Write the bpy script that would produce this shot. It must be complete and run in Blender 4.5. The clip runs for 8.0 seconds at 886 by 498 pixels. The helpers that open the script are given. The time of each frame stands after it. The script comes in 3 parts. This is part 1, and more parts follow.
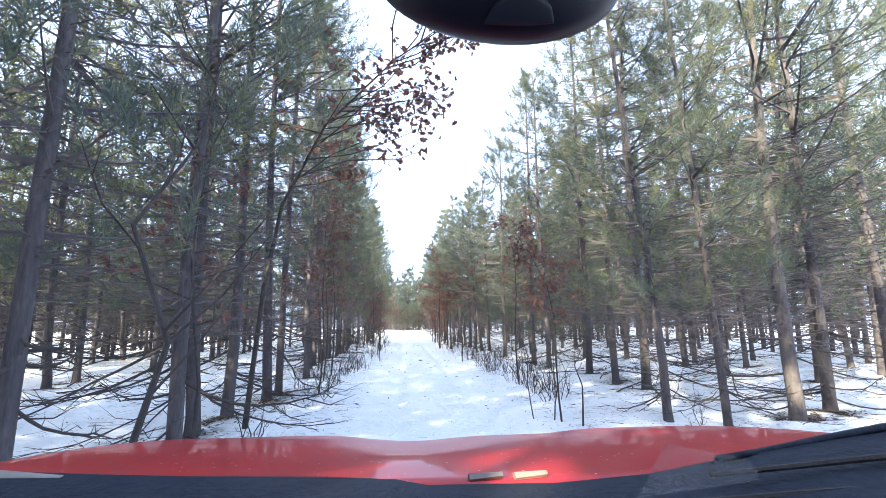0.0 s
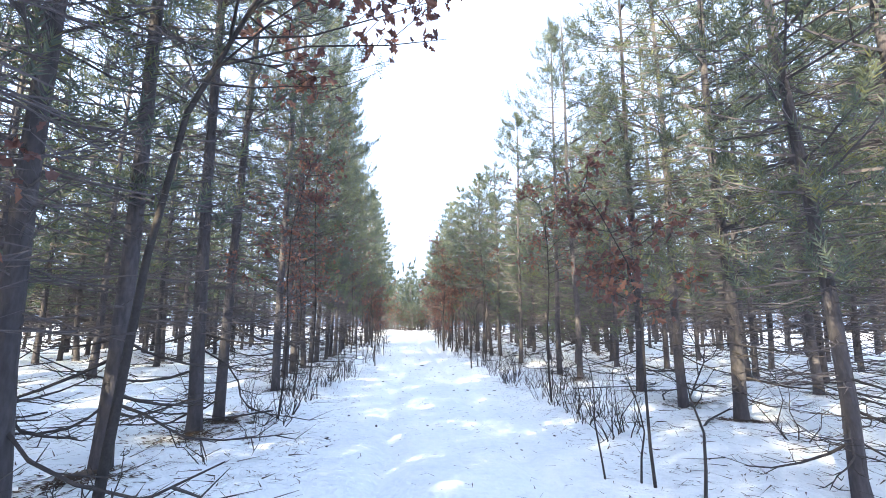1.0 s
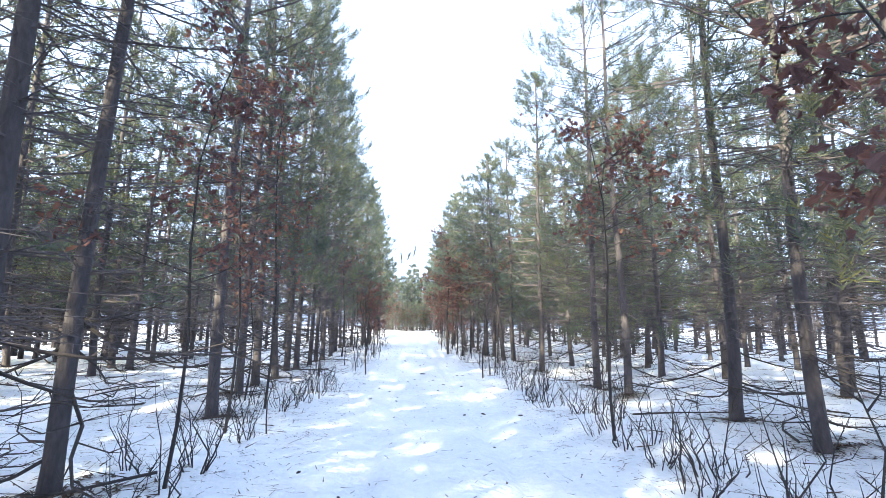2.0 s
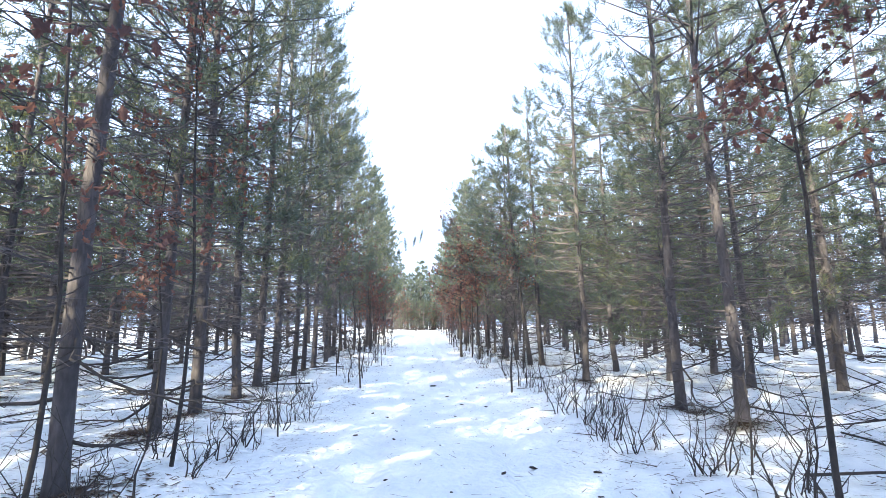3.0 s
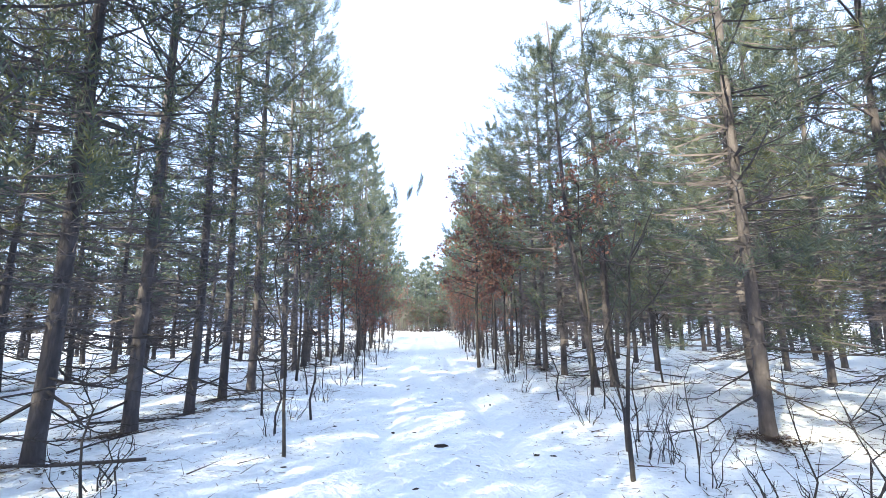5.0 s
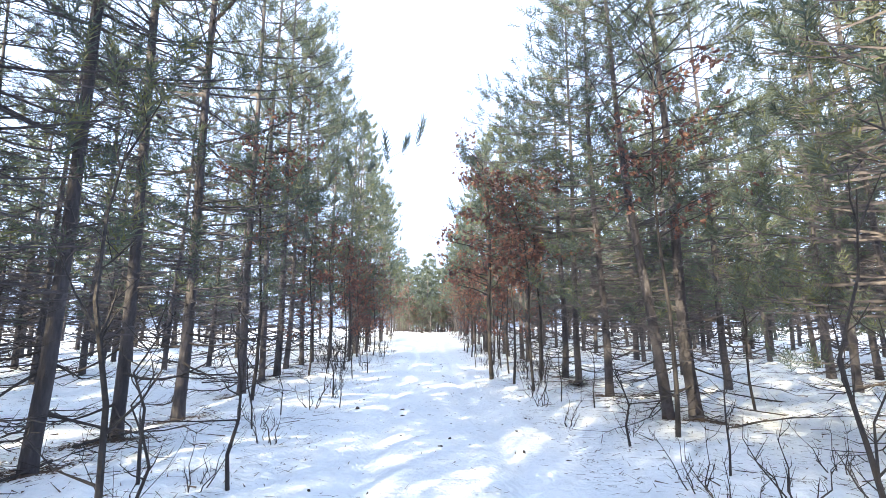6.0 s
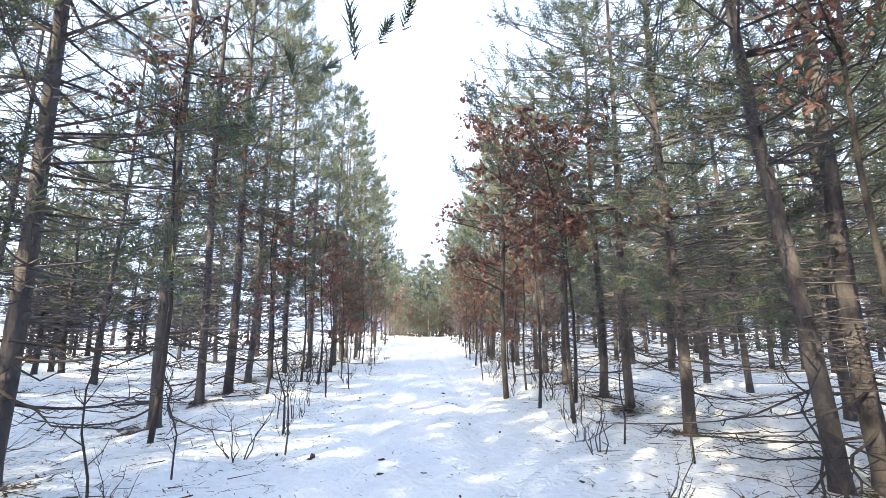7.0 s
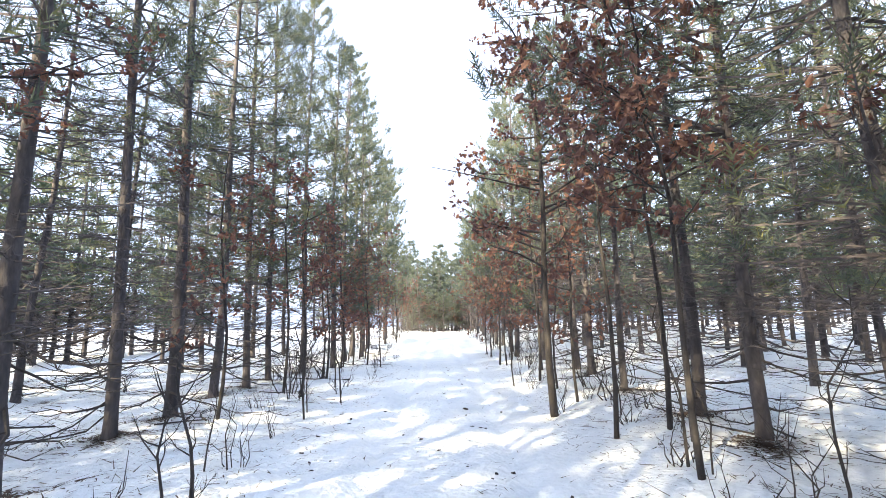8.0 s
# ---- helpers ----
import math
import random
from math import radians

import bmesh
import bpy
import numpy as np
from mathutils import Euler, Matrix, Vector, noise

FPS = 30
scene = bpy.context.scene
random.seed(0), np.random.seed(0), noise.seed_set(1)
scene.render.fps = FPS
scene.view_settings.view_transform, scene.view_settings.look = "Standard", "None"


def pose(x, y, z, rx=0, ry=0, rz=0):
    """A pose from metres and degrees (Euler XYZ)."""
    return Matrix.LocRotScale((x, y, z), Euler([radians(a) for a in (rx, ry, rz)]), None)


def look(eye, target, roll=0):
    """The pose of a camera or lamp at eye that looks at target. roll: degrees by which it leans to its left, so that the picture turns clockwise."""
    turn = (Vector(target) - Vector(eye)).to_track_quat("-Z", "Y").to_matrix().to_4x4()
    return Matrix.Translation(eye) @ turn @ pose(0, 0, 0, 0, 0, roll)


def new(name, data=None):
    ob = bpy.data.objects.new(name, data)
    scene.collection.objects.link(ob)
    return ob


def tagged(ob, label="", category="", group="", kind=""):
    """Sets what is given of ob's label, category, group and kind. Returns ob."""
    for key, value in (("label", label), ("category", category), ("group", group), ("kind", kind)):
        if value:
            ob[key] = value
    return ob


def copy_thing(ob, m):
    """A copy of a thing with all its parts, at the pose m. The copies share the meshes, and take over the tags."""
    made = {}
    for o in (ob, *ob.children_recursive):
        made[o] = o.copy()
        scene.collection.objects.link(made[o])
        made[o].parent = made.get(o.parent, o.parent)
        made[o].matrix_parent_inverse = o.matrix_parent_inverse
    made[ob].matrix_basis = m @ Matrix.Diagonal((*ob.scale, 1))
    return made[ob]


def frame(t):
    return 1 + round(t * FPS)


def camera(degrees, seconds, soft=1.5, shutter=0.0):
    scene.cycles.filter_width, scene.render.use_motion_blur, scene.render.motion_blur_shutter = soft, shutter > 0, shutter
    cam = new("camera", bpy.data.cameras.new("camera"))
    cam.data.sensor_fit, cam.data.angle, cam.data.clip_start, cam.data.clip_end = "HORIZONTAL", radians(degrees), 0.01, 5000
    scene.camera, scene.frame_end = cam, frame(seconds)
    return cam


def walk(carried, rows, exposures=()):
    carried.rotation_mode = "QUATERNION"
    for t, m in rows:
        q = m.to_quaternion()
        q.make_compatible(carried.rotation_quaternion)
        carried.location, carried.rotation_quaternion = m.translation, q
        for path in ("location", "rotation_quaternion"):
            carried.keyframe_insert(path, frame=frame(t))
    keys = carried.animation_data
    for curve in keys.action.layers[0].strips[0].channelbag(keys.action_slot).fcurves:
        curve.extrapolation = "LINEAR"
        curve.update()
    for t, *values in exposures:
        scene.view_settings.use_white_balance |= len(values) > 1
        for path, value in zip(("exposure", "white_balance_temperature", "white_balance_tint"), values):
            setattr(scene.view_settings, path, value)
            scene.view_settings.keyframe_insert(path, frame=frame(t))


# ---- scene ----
cam = camera(87.3, 8.0, 0.65)
# seconds, place, heading to the left, upward tilt, lean to the left
ROWS = [
    (0.0, 0.000, 0.000, 1.313, -4.80, 9.46, -0.47),
    (0.5, 0.028, 1.298, 1.302, -4.42, 9.43, 0.43),
    (1.0, 0.090, 2.593, 1.304, -4.37, 9.53, 0.42),
    (1.5, 0.164, 3.935, 1.303, -4.12, 9.76, 0.66),
    (1.7, 0.195, 4.472, 1.303, -4.22, 9.70, 0.56),
    (2.8, 0.316, 7.558, 1.313, -2.91, 9.30, -0.06),
    (3.0, 0.332, 8.140, 1.314, -2.97, 9.40, -0.38),
    (3.5, 0.359, 9.544, 1.316, -3.19, 9.52, -0.14),
    (4.0, 0.393, 10.806, 1.293, -3.03, 9.58, -0.50),
    (4.5, 0.458, 12.246, 1.266, -2.52, 9.67, -0.82),
    (4.7, 0.477, 12.771, 1.245, -2.32, 9.54, -0.88),
    (5.8, 0.496, 15.660, 1.303, -2.06, 9.70, 0.00),
    (6.0, 0.497, 16.232, 1.299, -1.93, 9.61, -0.05),
    (6.5, 0.515, 17.629, 1.303, -2.21, 9.67, 0.44),
    (7.0, 0.545, 18.931, 1.295, -2.12, 10.11, 0.04),
    (7.5, 0.544, 20.280, 1.293, -1.25, 9.87, -0.47),
    (8.0, 0.563, 21.579, 1.294, -0.52, 9.42, -1.23),
]
walk(cam, [(t, pose(x, y, z, 90 + tilt, 0, turn) @ pose(0, 0, 0, 0, 0, lean)) for t, x, y, z, turn, tilt, lean in ROWS],
     exposures=[(0.0, 2.36, 5960, 15), (3.0, 2.26, 5780, 14), (4.5, 2.2, 5700, 13), (6.5, 2.22, 6150, 15), (8.0, 2.22, 6420, 15)])

# ---------------------------------------------------------------- light
SUN_FROM = 219.0  # compass bearing of the sun, the track runs to 0
SUN_UP = 25.5
world = bpy.data.worlds.new("winter_sky")
scene.world = world
world.use_nodes = True
wn = world.node_tree.nodes
sky = wn.new("ShaderNodeTexSky")
sky.sky_type = "NISHITA"
sky.sun_disc = False
sky.sun_elevation = radians(SUN_UP)
sky.sun_rotation = radians(SUN_FROM)
sky.air_density, sky.dust_density, sky.ozone_density = 1.0, 6.0, 1.0
wn["Background"].inputs["Strength"].default_value = 0.15
haze = wn.new("ShaderNodeMixRGB")  # thin bright winter haze over the whole sky
haze.inputs["Fac"].default_value = 0.72
haze.inputs["Color2"].default_value = (2.55, 3.2, 4.25, 1)
world.node_tree.links.new(sky.outputs[0], haze.inputs["Color1"])
world.node_tree.links.new(haze.outputs[0], wn["Background"].inputs["Color"])

sun_data = bpy.data.lights.new("sun", "SUN")
sun_data.energy, sun_data.angle, sun_data.color = 5.0, radians(0.6), (1.0, 0.84, 0.5)
sun = new("sun", sun_data)
SUN_WAY = Vector((math.sin(radians(SUN_FROM)) * math.cos(radians(SUN_UP)), math.cos(radians(SUN_FROM)) * math.cos(radians(SUN_UP)), math.sin(radians(SUN_UP))))
sun.matrix_world = look(SUN_WAY * 60, (0, 0, 0))

# ---------------------------------------------------------------- materials


def material(name, base, rough=0.8, metal=0.0):
    m = bpy.data.materials.new(name)
    m.use_nodes = True
    b = m.node_tree.nodes["Principled BSDF"]
    b.inputs["Base Color"].default_value = (*base, 1)
    b.inputs["Roughness"].default_value = rough
    b.inputs["Metallic"].default_value = metal
    return m, m.node_tree.nodes, m.node_tree.links, b


def varied(name, stops, scale, rough=0.8, bump=0.0, bump_scale=30.0, stretch=(1, 1, 1), per_object=0.0, per_island=0.0, translucent=0.0, deep=0.02, passed_tint=(1.35, 1.3, 0.7)):
    """A surface whose colour runs through stops by noise at two scales, with relief."""
    m, n, l, b = material(name, stops[0], rough)
    place = n.new("ShaderNodeTexCoord")
    mapping = n.new("ShaderNodeMapping")
    mapping.inputs["Scale"].default_value = stretch
    l.new(place.outputs["Object"], mapping.inputs["Vector"])
    big = n.new("ShaderNodeTexNoise")
    big.inputs["Scale"].default_value, big.inputs["Detail"].default_value = scale, 3
    fine = n.new("ShaderNodeTexNoise")
    fine.inputs["Scale"].default_value, fine.inputs["Detail"].default_value = scale * 7.3, 4
    for tex in (big, fine):
        l.new(mapping.outputs[0], tex.inputs["Vector"])
    mix = n.new("ShaderNodeMath")
    mix.operation = "MULTIPLY_ADD"
    mix.inputs[1].default_value = 0.45
    half = n.new("ShaderNodeMath")
    half.operation = "MULTIPLY"
    half.inputs[1].default_value = 0.55
    l.new(big.outputs[0], half.inputs[0])
    l.new(fine.outputs[0], mix.inputs[0])
    l.new(half.outputs[0], mix.inputs[2])
    value = mix.outputs[0]
    if per_object:
        info = n.new("ShaderNodeObjectInfo")
        add = n.new("ShaderNodeMath")
        add.operation = "MULTIPLY_ADD"
        add.inputs[1].default_value = per_object
        l.new(info.outputs["Random"], add.inputs[0])
        l.new(value, add.inputs[2])
        value = add.outputs[0]
    if per_island:
        geo = n.new("ShaderNodeNewGeometry")
        add = n.new("ShaderNodeMath")
        add.operation = "MULTIPLY_ADD"
        add.inputs[1].default_value = per_island
        l.new(geo.outputs["Random Per Island"], add.inputs[0])
        l.new(value, add.inputs[2])
        value = add.outputs[0]
    ramp = n.new("ShaderNodeValToRGB")
    top = 0.72 + per_object + per_island
    while len(ramp.color_ramp.elements) < len(stops):
        ramp.color_ramp.elements.new(0.5)
    for k, (e, c) in enumerate(zip(ramp.color_ramp.elements, stops)):
        e.position = min(1.0, 0.28 + (top - 0.28) * k / (len(stops) - 1))
        e.color = (*c, 1)
    l.new(value, ramp.inputs[0])
    l.new(ramp.outputs[0], b.inputs["Base Color"])
    if bump:
        bn = n.new("ShaderNodeBump")
        bn.inputs["Strength"].default_value, bn.inputs["Distance"].default_value = bump, deep
        rel = n.new("ShaderNodeTexNoise")
        rel.inputs["Scale"].default_value, rel.inputs["Detail"].default_value = bump_scale, 5
        l.new(mapping.outputs[0], rel.inputs["Vector"])
        l.new(rel.outputs[0], bn.inputs["Height"])
        l.new(bn.outputs[0], b.inputs["Normal"])
    if translucent:
        t = n.new("ShaderNodeBsdfTranslucent")
        passed = n.new("ShaderNodeMixRGB")  # what shines through is yellower than what is thrown back
        passed.blend_type = "MULTIPLY"
        passed.inputs[0].default_value = 1.0
        passed.inputs[2].default_value = (*passed_tint, 1)
        l.new(ramp.outputs[0], passed.inputs[1])
        l.new(passed.outputs[0], t.inputs[0])
        both = n.new("ShaderNodeMixShader")
        both.inputs[0].default_value = translucent
        l.new(b.outputs[0], both.inputs[1])
        l.new(t.outputs[0], both.inputs[2])
        l.new(both.outputs[0], n["Material Output"].inputs[0])
    return m


SNOW = varied("snow", [(0.68, 0.725, 0.755), (0.79, 0.825, 0.84), (0.865, 0.885, 0.89)], 1.7, 0.75, 0.9, 14.0, deep=0.05)
BARK = varied("pine_bark", [(0.036, 0.033, 0.037), (0.074, 0.068, 0.075), (0.138, 0.126, 0.134)], 5.0, 0.95, 0.9, 26.0, (1, 1, 0.35), per_object=0.12)
TWIG = varied("dead_twig_bark", [(0.056, 0.05, 0.054), (0.095, 0.085, 0.091), (0.138, 0.123, 0.13)], 3.0, 0.95, per_island=0.2)
DEAD = varied("wet_dead_branch", [(0.025, 0.021, 0.021), (0.05, 0.043, 0.042), (0.085, 0.073, 0.07)], 6.0, 0.9, per_island=0.2)
# the yellow top stop puts a sunlit tone into some needles' colour
NEEDLE = varied("pine_needles", [(0.042, 0.069, 0.083), (0.08, 0.108, 0.103), (0.18, 0.178, 0.06)], 1.1, 0.6, per_object=0.1, per_island=0.25, translucent=0.36, passed_tint=(1.5, 1.35, 0.7))
OAK_BARK = varied("sapling_bark", [(0.024, 0.022, 0.023), (0.06, 0.053, 0.053)], 8.0, 0.9, 0.5, 40.0)
OAK_LEAF = varied("dry_oak_leaf", [(0.085, 0.054, 0.056), (0.135, 0.08, 0.075), (0.215, 0.118, 0.082)], 3.0, 0.8, per_island=0.5, translucent=0.42, passed_tint=(1.25, 1.0, 0.95))
LITTER = varied("needle_litter", [(0.035, 0.026, 0.022), (0.11, 0.076, 0.055)], 12.0, 0.95, per_island=0.3)
CHIP = varied("bark_chip", [(0.012, 0.01, 0.009), (0.03, 0.024, 0.021)], 20.0, 0.9)

# ---------------------------------------------------------------- mesh helpers


class Shape:
    """Vertices and faces gathered for one mesh."""

    def __init__(self):
        self.v, self.f = [], []

    def tube(self, pts, radii, sides=4, cap=True):
        base = len(self.v)
        for k, p in enumerate(pts):
            a = Vector(pts[min(k + 1, len(pts) - 1)]) - Vector(pts[max(k - 1, 0)])
            a.normalize()
            u = a.cross(Vector((0.31, 0.87, 0.38)) if abs(a.z) > 0.7 else Vector((0, 0, 1))).normalized()
            w = a.cross(u)
            for s in range(sides):
                g = 2 * math.pi * s / sides
                self.v.append(Vector(p) + (u * math.cos(g) + w * math.sin(g)) * radii[k])
        for k in range(len(pts) - 1):
            for s in range(sides):
                a, b = base + k * sides + s, base + k * sides + (s + 1) % sides
                self.f.append((a, b, b + sides, a + sides))
        if cap:
            self.f.append(tuple(base + (len(pts) - 1) * sides + s for s in range(sides)))
            self.f.append(tuple(base + s for s in reversed(range(sides))))

    def blade(self, p, way, width, turn):
        """A slim needle bundle: one pointed face."""
        across = way.cross(turn)
        if across.length < 1e-5:
            across = Vector((1, 0, 0))
        across = across.normalized() * width * 0.5
        k = len(self.v)
        self.v += [p - across, p + across, p + way]
        self.f.append((k, k + 1, k + 2))

    def leaf(self, p, along, side, size):
        """A lobed oak leaf, folded a little along its rib."""
        along, side = along.normalized() * size, side.normalized() * size
        up = along.cross(side).normalized() * size
        k = len(self.v)
        self.v.append(p)
        for y, x in ((0.25, 0.16), (0.42, 0.34), (0.55, 0.18), (0.78, 0.34), (0.85, 0.15)):
            self.v.append(p + along * y + side * x + up * 0.18 * x)
        self.v.append(p + along * 1.05 - up * 0.1)
        for y, x in ((0.85, 0.15), (0.78, 0.34), (0.55, 0.18), (0.42, 0.34), (0.25, 0.16)):
            self.v.append(p + along * y - side * x + up * 0.18 * x)
        self.f += [tuple(k + q for q in (0, 1, 2, 3, 4, 5, 6)), tuple(k + q for q in (0, 6, 7, 8, 9, 10, 11))]

    def mesh(self, name, mat, smooth=False):
        me = bpy.data.meshes.new(name)
        me.from_pydata([tuple(p) for p in self.v], [], self.f)
        me.materials.append(mat)
        if smooth:
            me.polygons.foreach_set("use_smooth", [True] * len(me.polygons))
        me.update()
        return me


def part(name, me, parent, label=""):
    ob = new(name, me)
    ob.parent = parent
    if label:
        tagged(ob, label)
    return ob


def rnd(a, b):
    return random.uniform(a, b)


def any_way():
    while True:
        p = Vector((rnd(-1, 1), rnd(-1, 1), rnd(-1, 1)))
        if 0.05 < p.length < 1:
            return p.normalized()


# ---------------------------------------------------------------- ground
MIDDLE = 0.6  # middle of the track


def k0(x):
    return min(1.0, max(0.0, abs(x - MIDDLE) - 1.3))


def rise(x, y):
    """Height of the snow."""
    side = max(0.0, abs(x - MIDDLE) - 1.45)
    bank = 0.10 * min(1.0, side / 0.9)
    rough = 0.12 * noise.noise((x * 0.4, y * 0.4, 3.1)) + 0.07 * noise.noise((x * 1.3, y * 1.3, 7.7))
    fine = 0.026 * noise.noise((x * 4.1, y * 4.1, 1.2)) + 0.035 * k0(x) * noise.noise((x * 2.6, y * 2.6, 5.3))
    rut = 0.0
    for c in (MIDDLE - 0.72, MIDDLE + 0.72):
        rut -= 0.075 * math.exp(-((x - c - 0.05 * math.sin(y * 0.4)) / 0.13) ** 2)
    k = min(1.0, side / 0.8)
    climb = min(1.0, max(0.0, (y - 38.0) / 27.0))
    bank += 0.8 * climb * climb * (3 - 2 * climb)  # the ground climbs gently to the far end
    return bank + rough * k + fine * (0.8 + 0.4 * k) + 0.03 * noise.noise((x * 1.1, y * 2.3, 9.4)) + rut


def line(lo, hi, step, reach):
    core = list(np.arange(lo, hi + 1e-6, step))
    gap, a, b = step, lo, hi
    left, right = [], []
    while a > -reach or b < reach:
        gap *= 1.35
        a, b = a - gap, b + gap
        left.append(a)
        right.append(b)
    return left[::-1] + core + right


def build_ground():
    xs, ys = line(-9.0, 10.0, 0.125, 700), line(2.0, 40.0, 0.145, 700)
    v = [(x, y, rise(x, y) if abs(x) < 60 and abs(y) < 120 else 0.1 + 0.8 * (y > 60)) for y in ys for x in xs]
    w = len(xs)
    f = [(j * w + i, j * w + i + 1, j * w + w + i + 1, j * w + w + i) for j in range(len(ys) - 1) for i in range(w - 1)]
    me = bpy.data.meshes.new("ground")
    me.from_pydata(v, [], f)
    me.materials.append(SNOW)
    me.polygons.foreach_set("use_smooth", [True] * len(me.polygons))
    return tagged(new("ground", me), "trampled and drifted snow over a forest track and its verges", "snow ground", kind="structure")


build_ground()

# ---------------------------------------------------------------- pines


def trunk_shape(height, girth, bend, sides=9, steps=9):
    s = Shape()
    pts, radii = [], []
    for k in range(steps + 1):
        q = k / steps
        z = height * q ** 1.15 if k else -0.2
        pts.append((bend * math.sin(q * 2.6) + 0.03 * math.sin(q * 9), bend * 0.6 * math.sin(q * 4.1), z))
        radii.append(girth * (1.35 if k == 0 else 1.0) * (1 - 0.86 * q) + 0.004)
    pts[1:1] = [(0, 0, 0.03), (0, 0, 0.22)]
    radii[1:1] = [girth * 1.18, girth * 1.02]
    s.tube(pts, radii, sides)
    return s, pts


def stem_at(pts, z):
    for a, b in zip(pts, pts[1:]):
        if a[2] <= z <= b[2]:
            q = (z - a[2]) / (b[2] - a[2])
            return Vector(a).lerp(Vector(b), q)
    return Vector(pts[-1])


def one_branch(s, p0, out, size, droop, curl, hook, twigs, thick, lowest=0.1, slim=False):
    """A dead branch that leaves the stem, sags, and lifts again at its tip, with side twigs."""
    side = Vector((-out.y, out.x, 0))
    way = [p0 + out * size * q + side * curl * size * q * q + Vector((0, 0, droop * size * q + hook * size * q * q)) for q in (0, 0.3, 0.65, 1.0)]
    for p in way:
        p.z = max(p.z, lowest)
    if slim:
        s.blade(way[0], way[3] - way[0], thick * 2.2, any_way())
    else:
        s.tube(way, [thick, thick * 0.75, thick * 0.5, thick * 0.2], 3, False)
    for _ in range(twigs):
        q = rnd(0.15, 2.9)
        a = way[0].lerp(way[3], q / 3) if slim else way[int(q)].lerp(way[int(q) + 1], q - int(q))
        d = (out * rnd(0.2, 0.9) + side * rnd(-0.8, 0.8) + Vector((0, 0, rnd(-0.25, 0.35)))) * size * rnd(0.2, 0.5)
        if a.z + d.z < lowest:
            d.z = lowest - a.z
        s.blade(a, d, thick * 1.15, any_way())


def low_branch(pts, reach, twigs, stout):
    """A long, crooked, sagging branch near the snow, forked like a rib."""
    s = Shape()
    g = rnd(0, 2 * math.pi)
    out = Vector((math.cos(g), math.sin(g), 0))
    side = Vector((-out.y, out.x, 0))
    size, droop, hook, curl, wave = reach * rnd(0.75, 1.6), rnd(-0.75, -0.25), rnd(0.25, 0.62), rnd(-0.35, 0.35), rnd(0.02, 0.06)
    p0 = stem_at(pts, rnd(0.25, 1.3))
    way = []
    for k in range(7):
        q = k / 6
        p = p0 + out * size * q + side * size * (curl * q * q + wave * math.sin(q * 9 + g)) + Vector((0, 0, size * (droop * q + hook * q * q)))
        p.z = max(p.z, 0.12)
        way.append(p)
    thick = stout * rnd(0.011, 0.018)
    s.tube(way, [thick * (1 - 0.85 * k / 6) for k in range(7)], 4, False)
    for k in range(twigs):
        q = 0.9 + 5.0 * k / twigs
        a = way[int(q)].lerp(way[int(q) + 1], q - int(q))
        d = (out * rnd(0.5, 0.9) + side * rnd(0.4, 0.9) * (1 if k % 2 else -1) + Vector((0, 0, rnd(-0.1, 0.3)))) * size * rnd(0.16, 0.4)
        b = a + d
        b.z = max(b.z, 0.12)
        m = a.lerp(b, 0.5) + Vector((0, 0, -0.04 * size))
        m.z = max(m.z, 0.11)
        s.tube([a, m, b], [thick * 0.42, thick * 0.3, thick * 0.1], 3, False)
        s.blade(m, (b - a) * 0.5 + side * rnd(-0.1, 0.1), thick * 0.5, any_way())
    return s


def dead_branches(pts, low_count, count, high, reach, twigs, stout, slim=False):
    s = Shape()
    for k in range(low_count):
        b = low_branch(pts, reach * 0.85, twigs - 2, stout)
        base = len(s.v)
        s.v += b.v
        s.f += [tuple(q + base for q in f) for f in b.f]
    for k in range(count):
        g = rnd(0, 2 * math.pi)
        out = Vector((math.cos(g), math.sin(g), 0))
        one_branch(s, stem_at(pts, 1.1 + (high - 1.1) * (k + rnd(0, 1)) / count), out, reach * rnd(0.45, 1.05), rnd(-0.3, 0.15), rnd(-0.25, 0.25), rnd(-0.05, 0.2), twigs, stout * rnd(0.007, 0.012), 0.1, slim)
    return s


def tuft(green, b, face, needles, length, width, loose=0.85):
    """Needles set all round an upswept shoot, like a bottle brush, longest below its tip."""
    u = face.orthogonal().normalized()
    w = face.cross(u)
    for k in range(needles):
        g, q = 2.4 * k + rnd(-0.4, 0.4), k / needles
        out = u * math.cos(g) + w * math.sin(g)
        n = (face * rnd(0.55, 0.9) + out * loose * (1.15 - 0.8 * q * q)).normalized() * length * rnd(0.75, 1.15)
        green.blade(b + face * (0.27 * q - 0.17), n, width * rnd(0.75, 1.2), out.cross(n) if k % 3 else any_way())


def bough(wood, green, p0, out, r, lift, tufts, needles, length, width, slim=False):
    side = Vector((-out.y, out.x, 0))
    way = [p0 + out * r * t + Vector((0, 0, lift * r * t * (0.35 + 0.65 * t) - 0.10 * r * t)) for t in (0, 0.4, 0.75, 1.0)]
    thick = 0.006 + 0.008 * r
    if slim:
        wood.blade(way[0], way[3] - way[0], thick * 3, any_way())
    else:
        wood.tube(way, [thick, thick * 0.7, thick * 0.45, thick * 0.2], 3, False)
    for k in range(tufts):
        t2 = 2.999 if k == 0 else rnd(0.8, 2.999)
        a = way[int(t2)].lerp(way[int(t2) + 1], t2 - int(t2))
        d = (out * rnd(0.2, 0.7) + side * rnd(-0.8, 0.8) + Vector((0, 0, rnd(0.05, 0.75)))).normalized()
        b = a + d * (0.0 if k == 0 else rnd(0.1, 0.42) * min(1, r))
        if k and k % 2 == 0 and not slim:
            wood.tube([a, b], [thick * 0.4, thick * 0.2], 3, False)
        tuft(green, b, (d + Vector((0, 0, 0.8))).normalized(), needles, length, width)


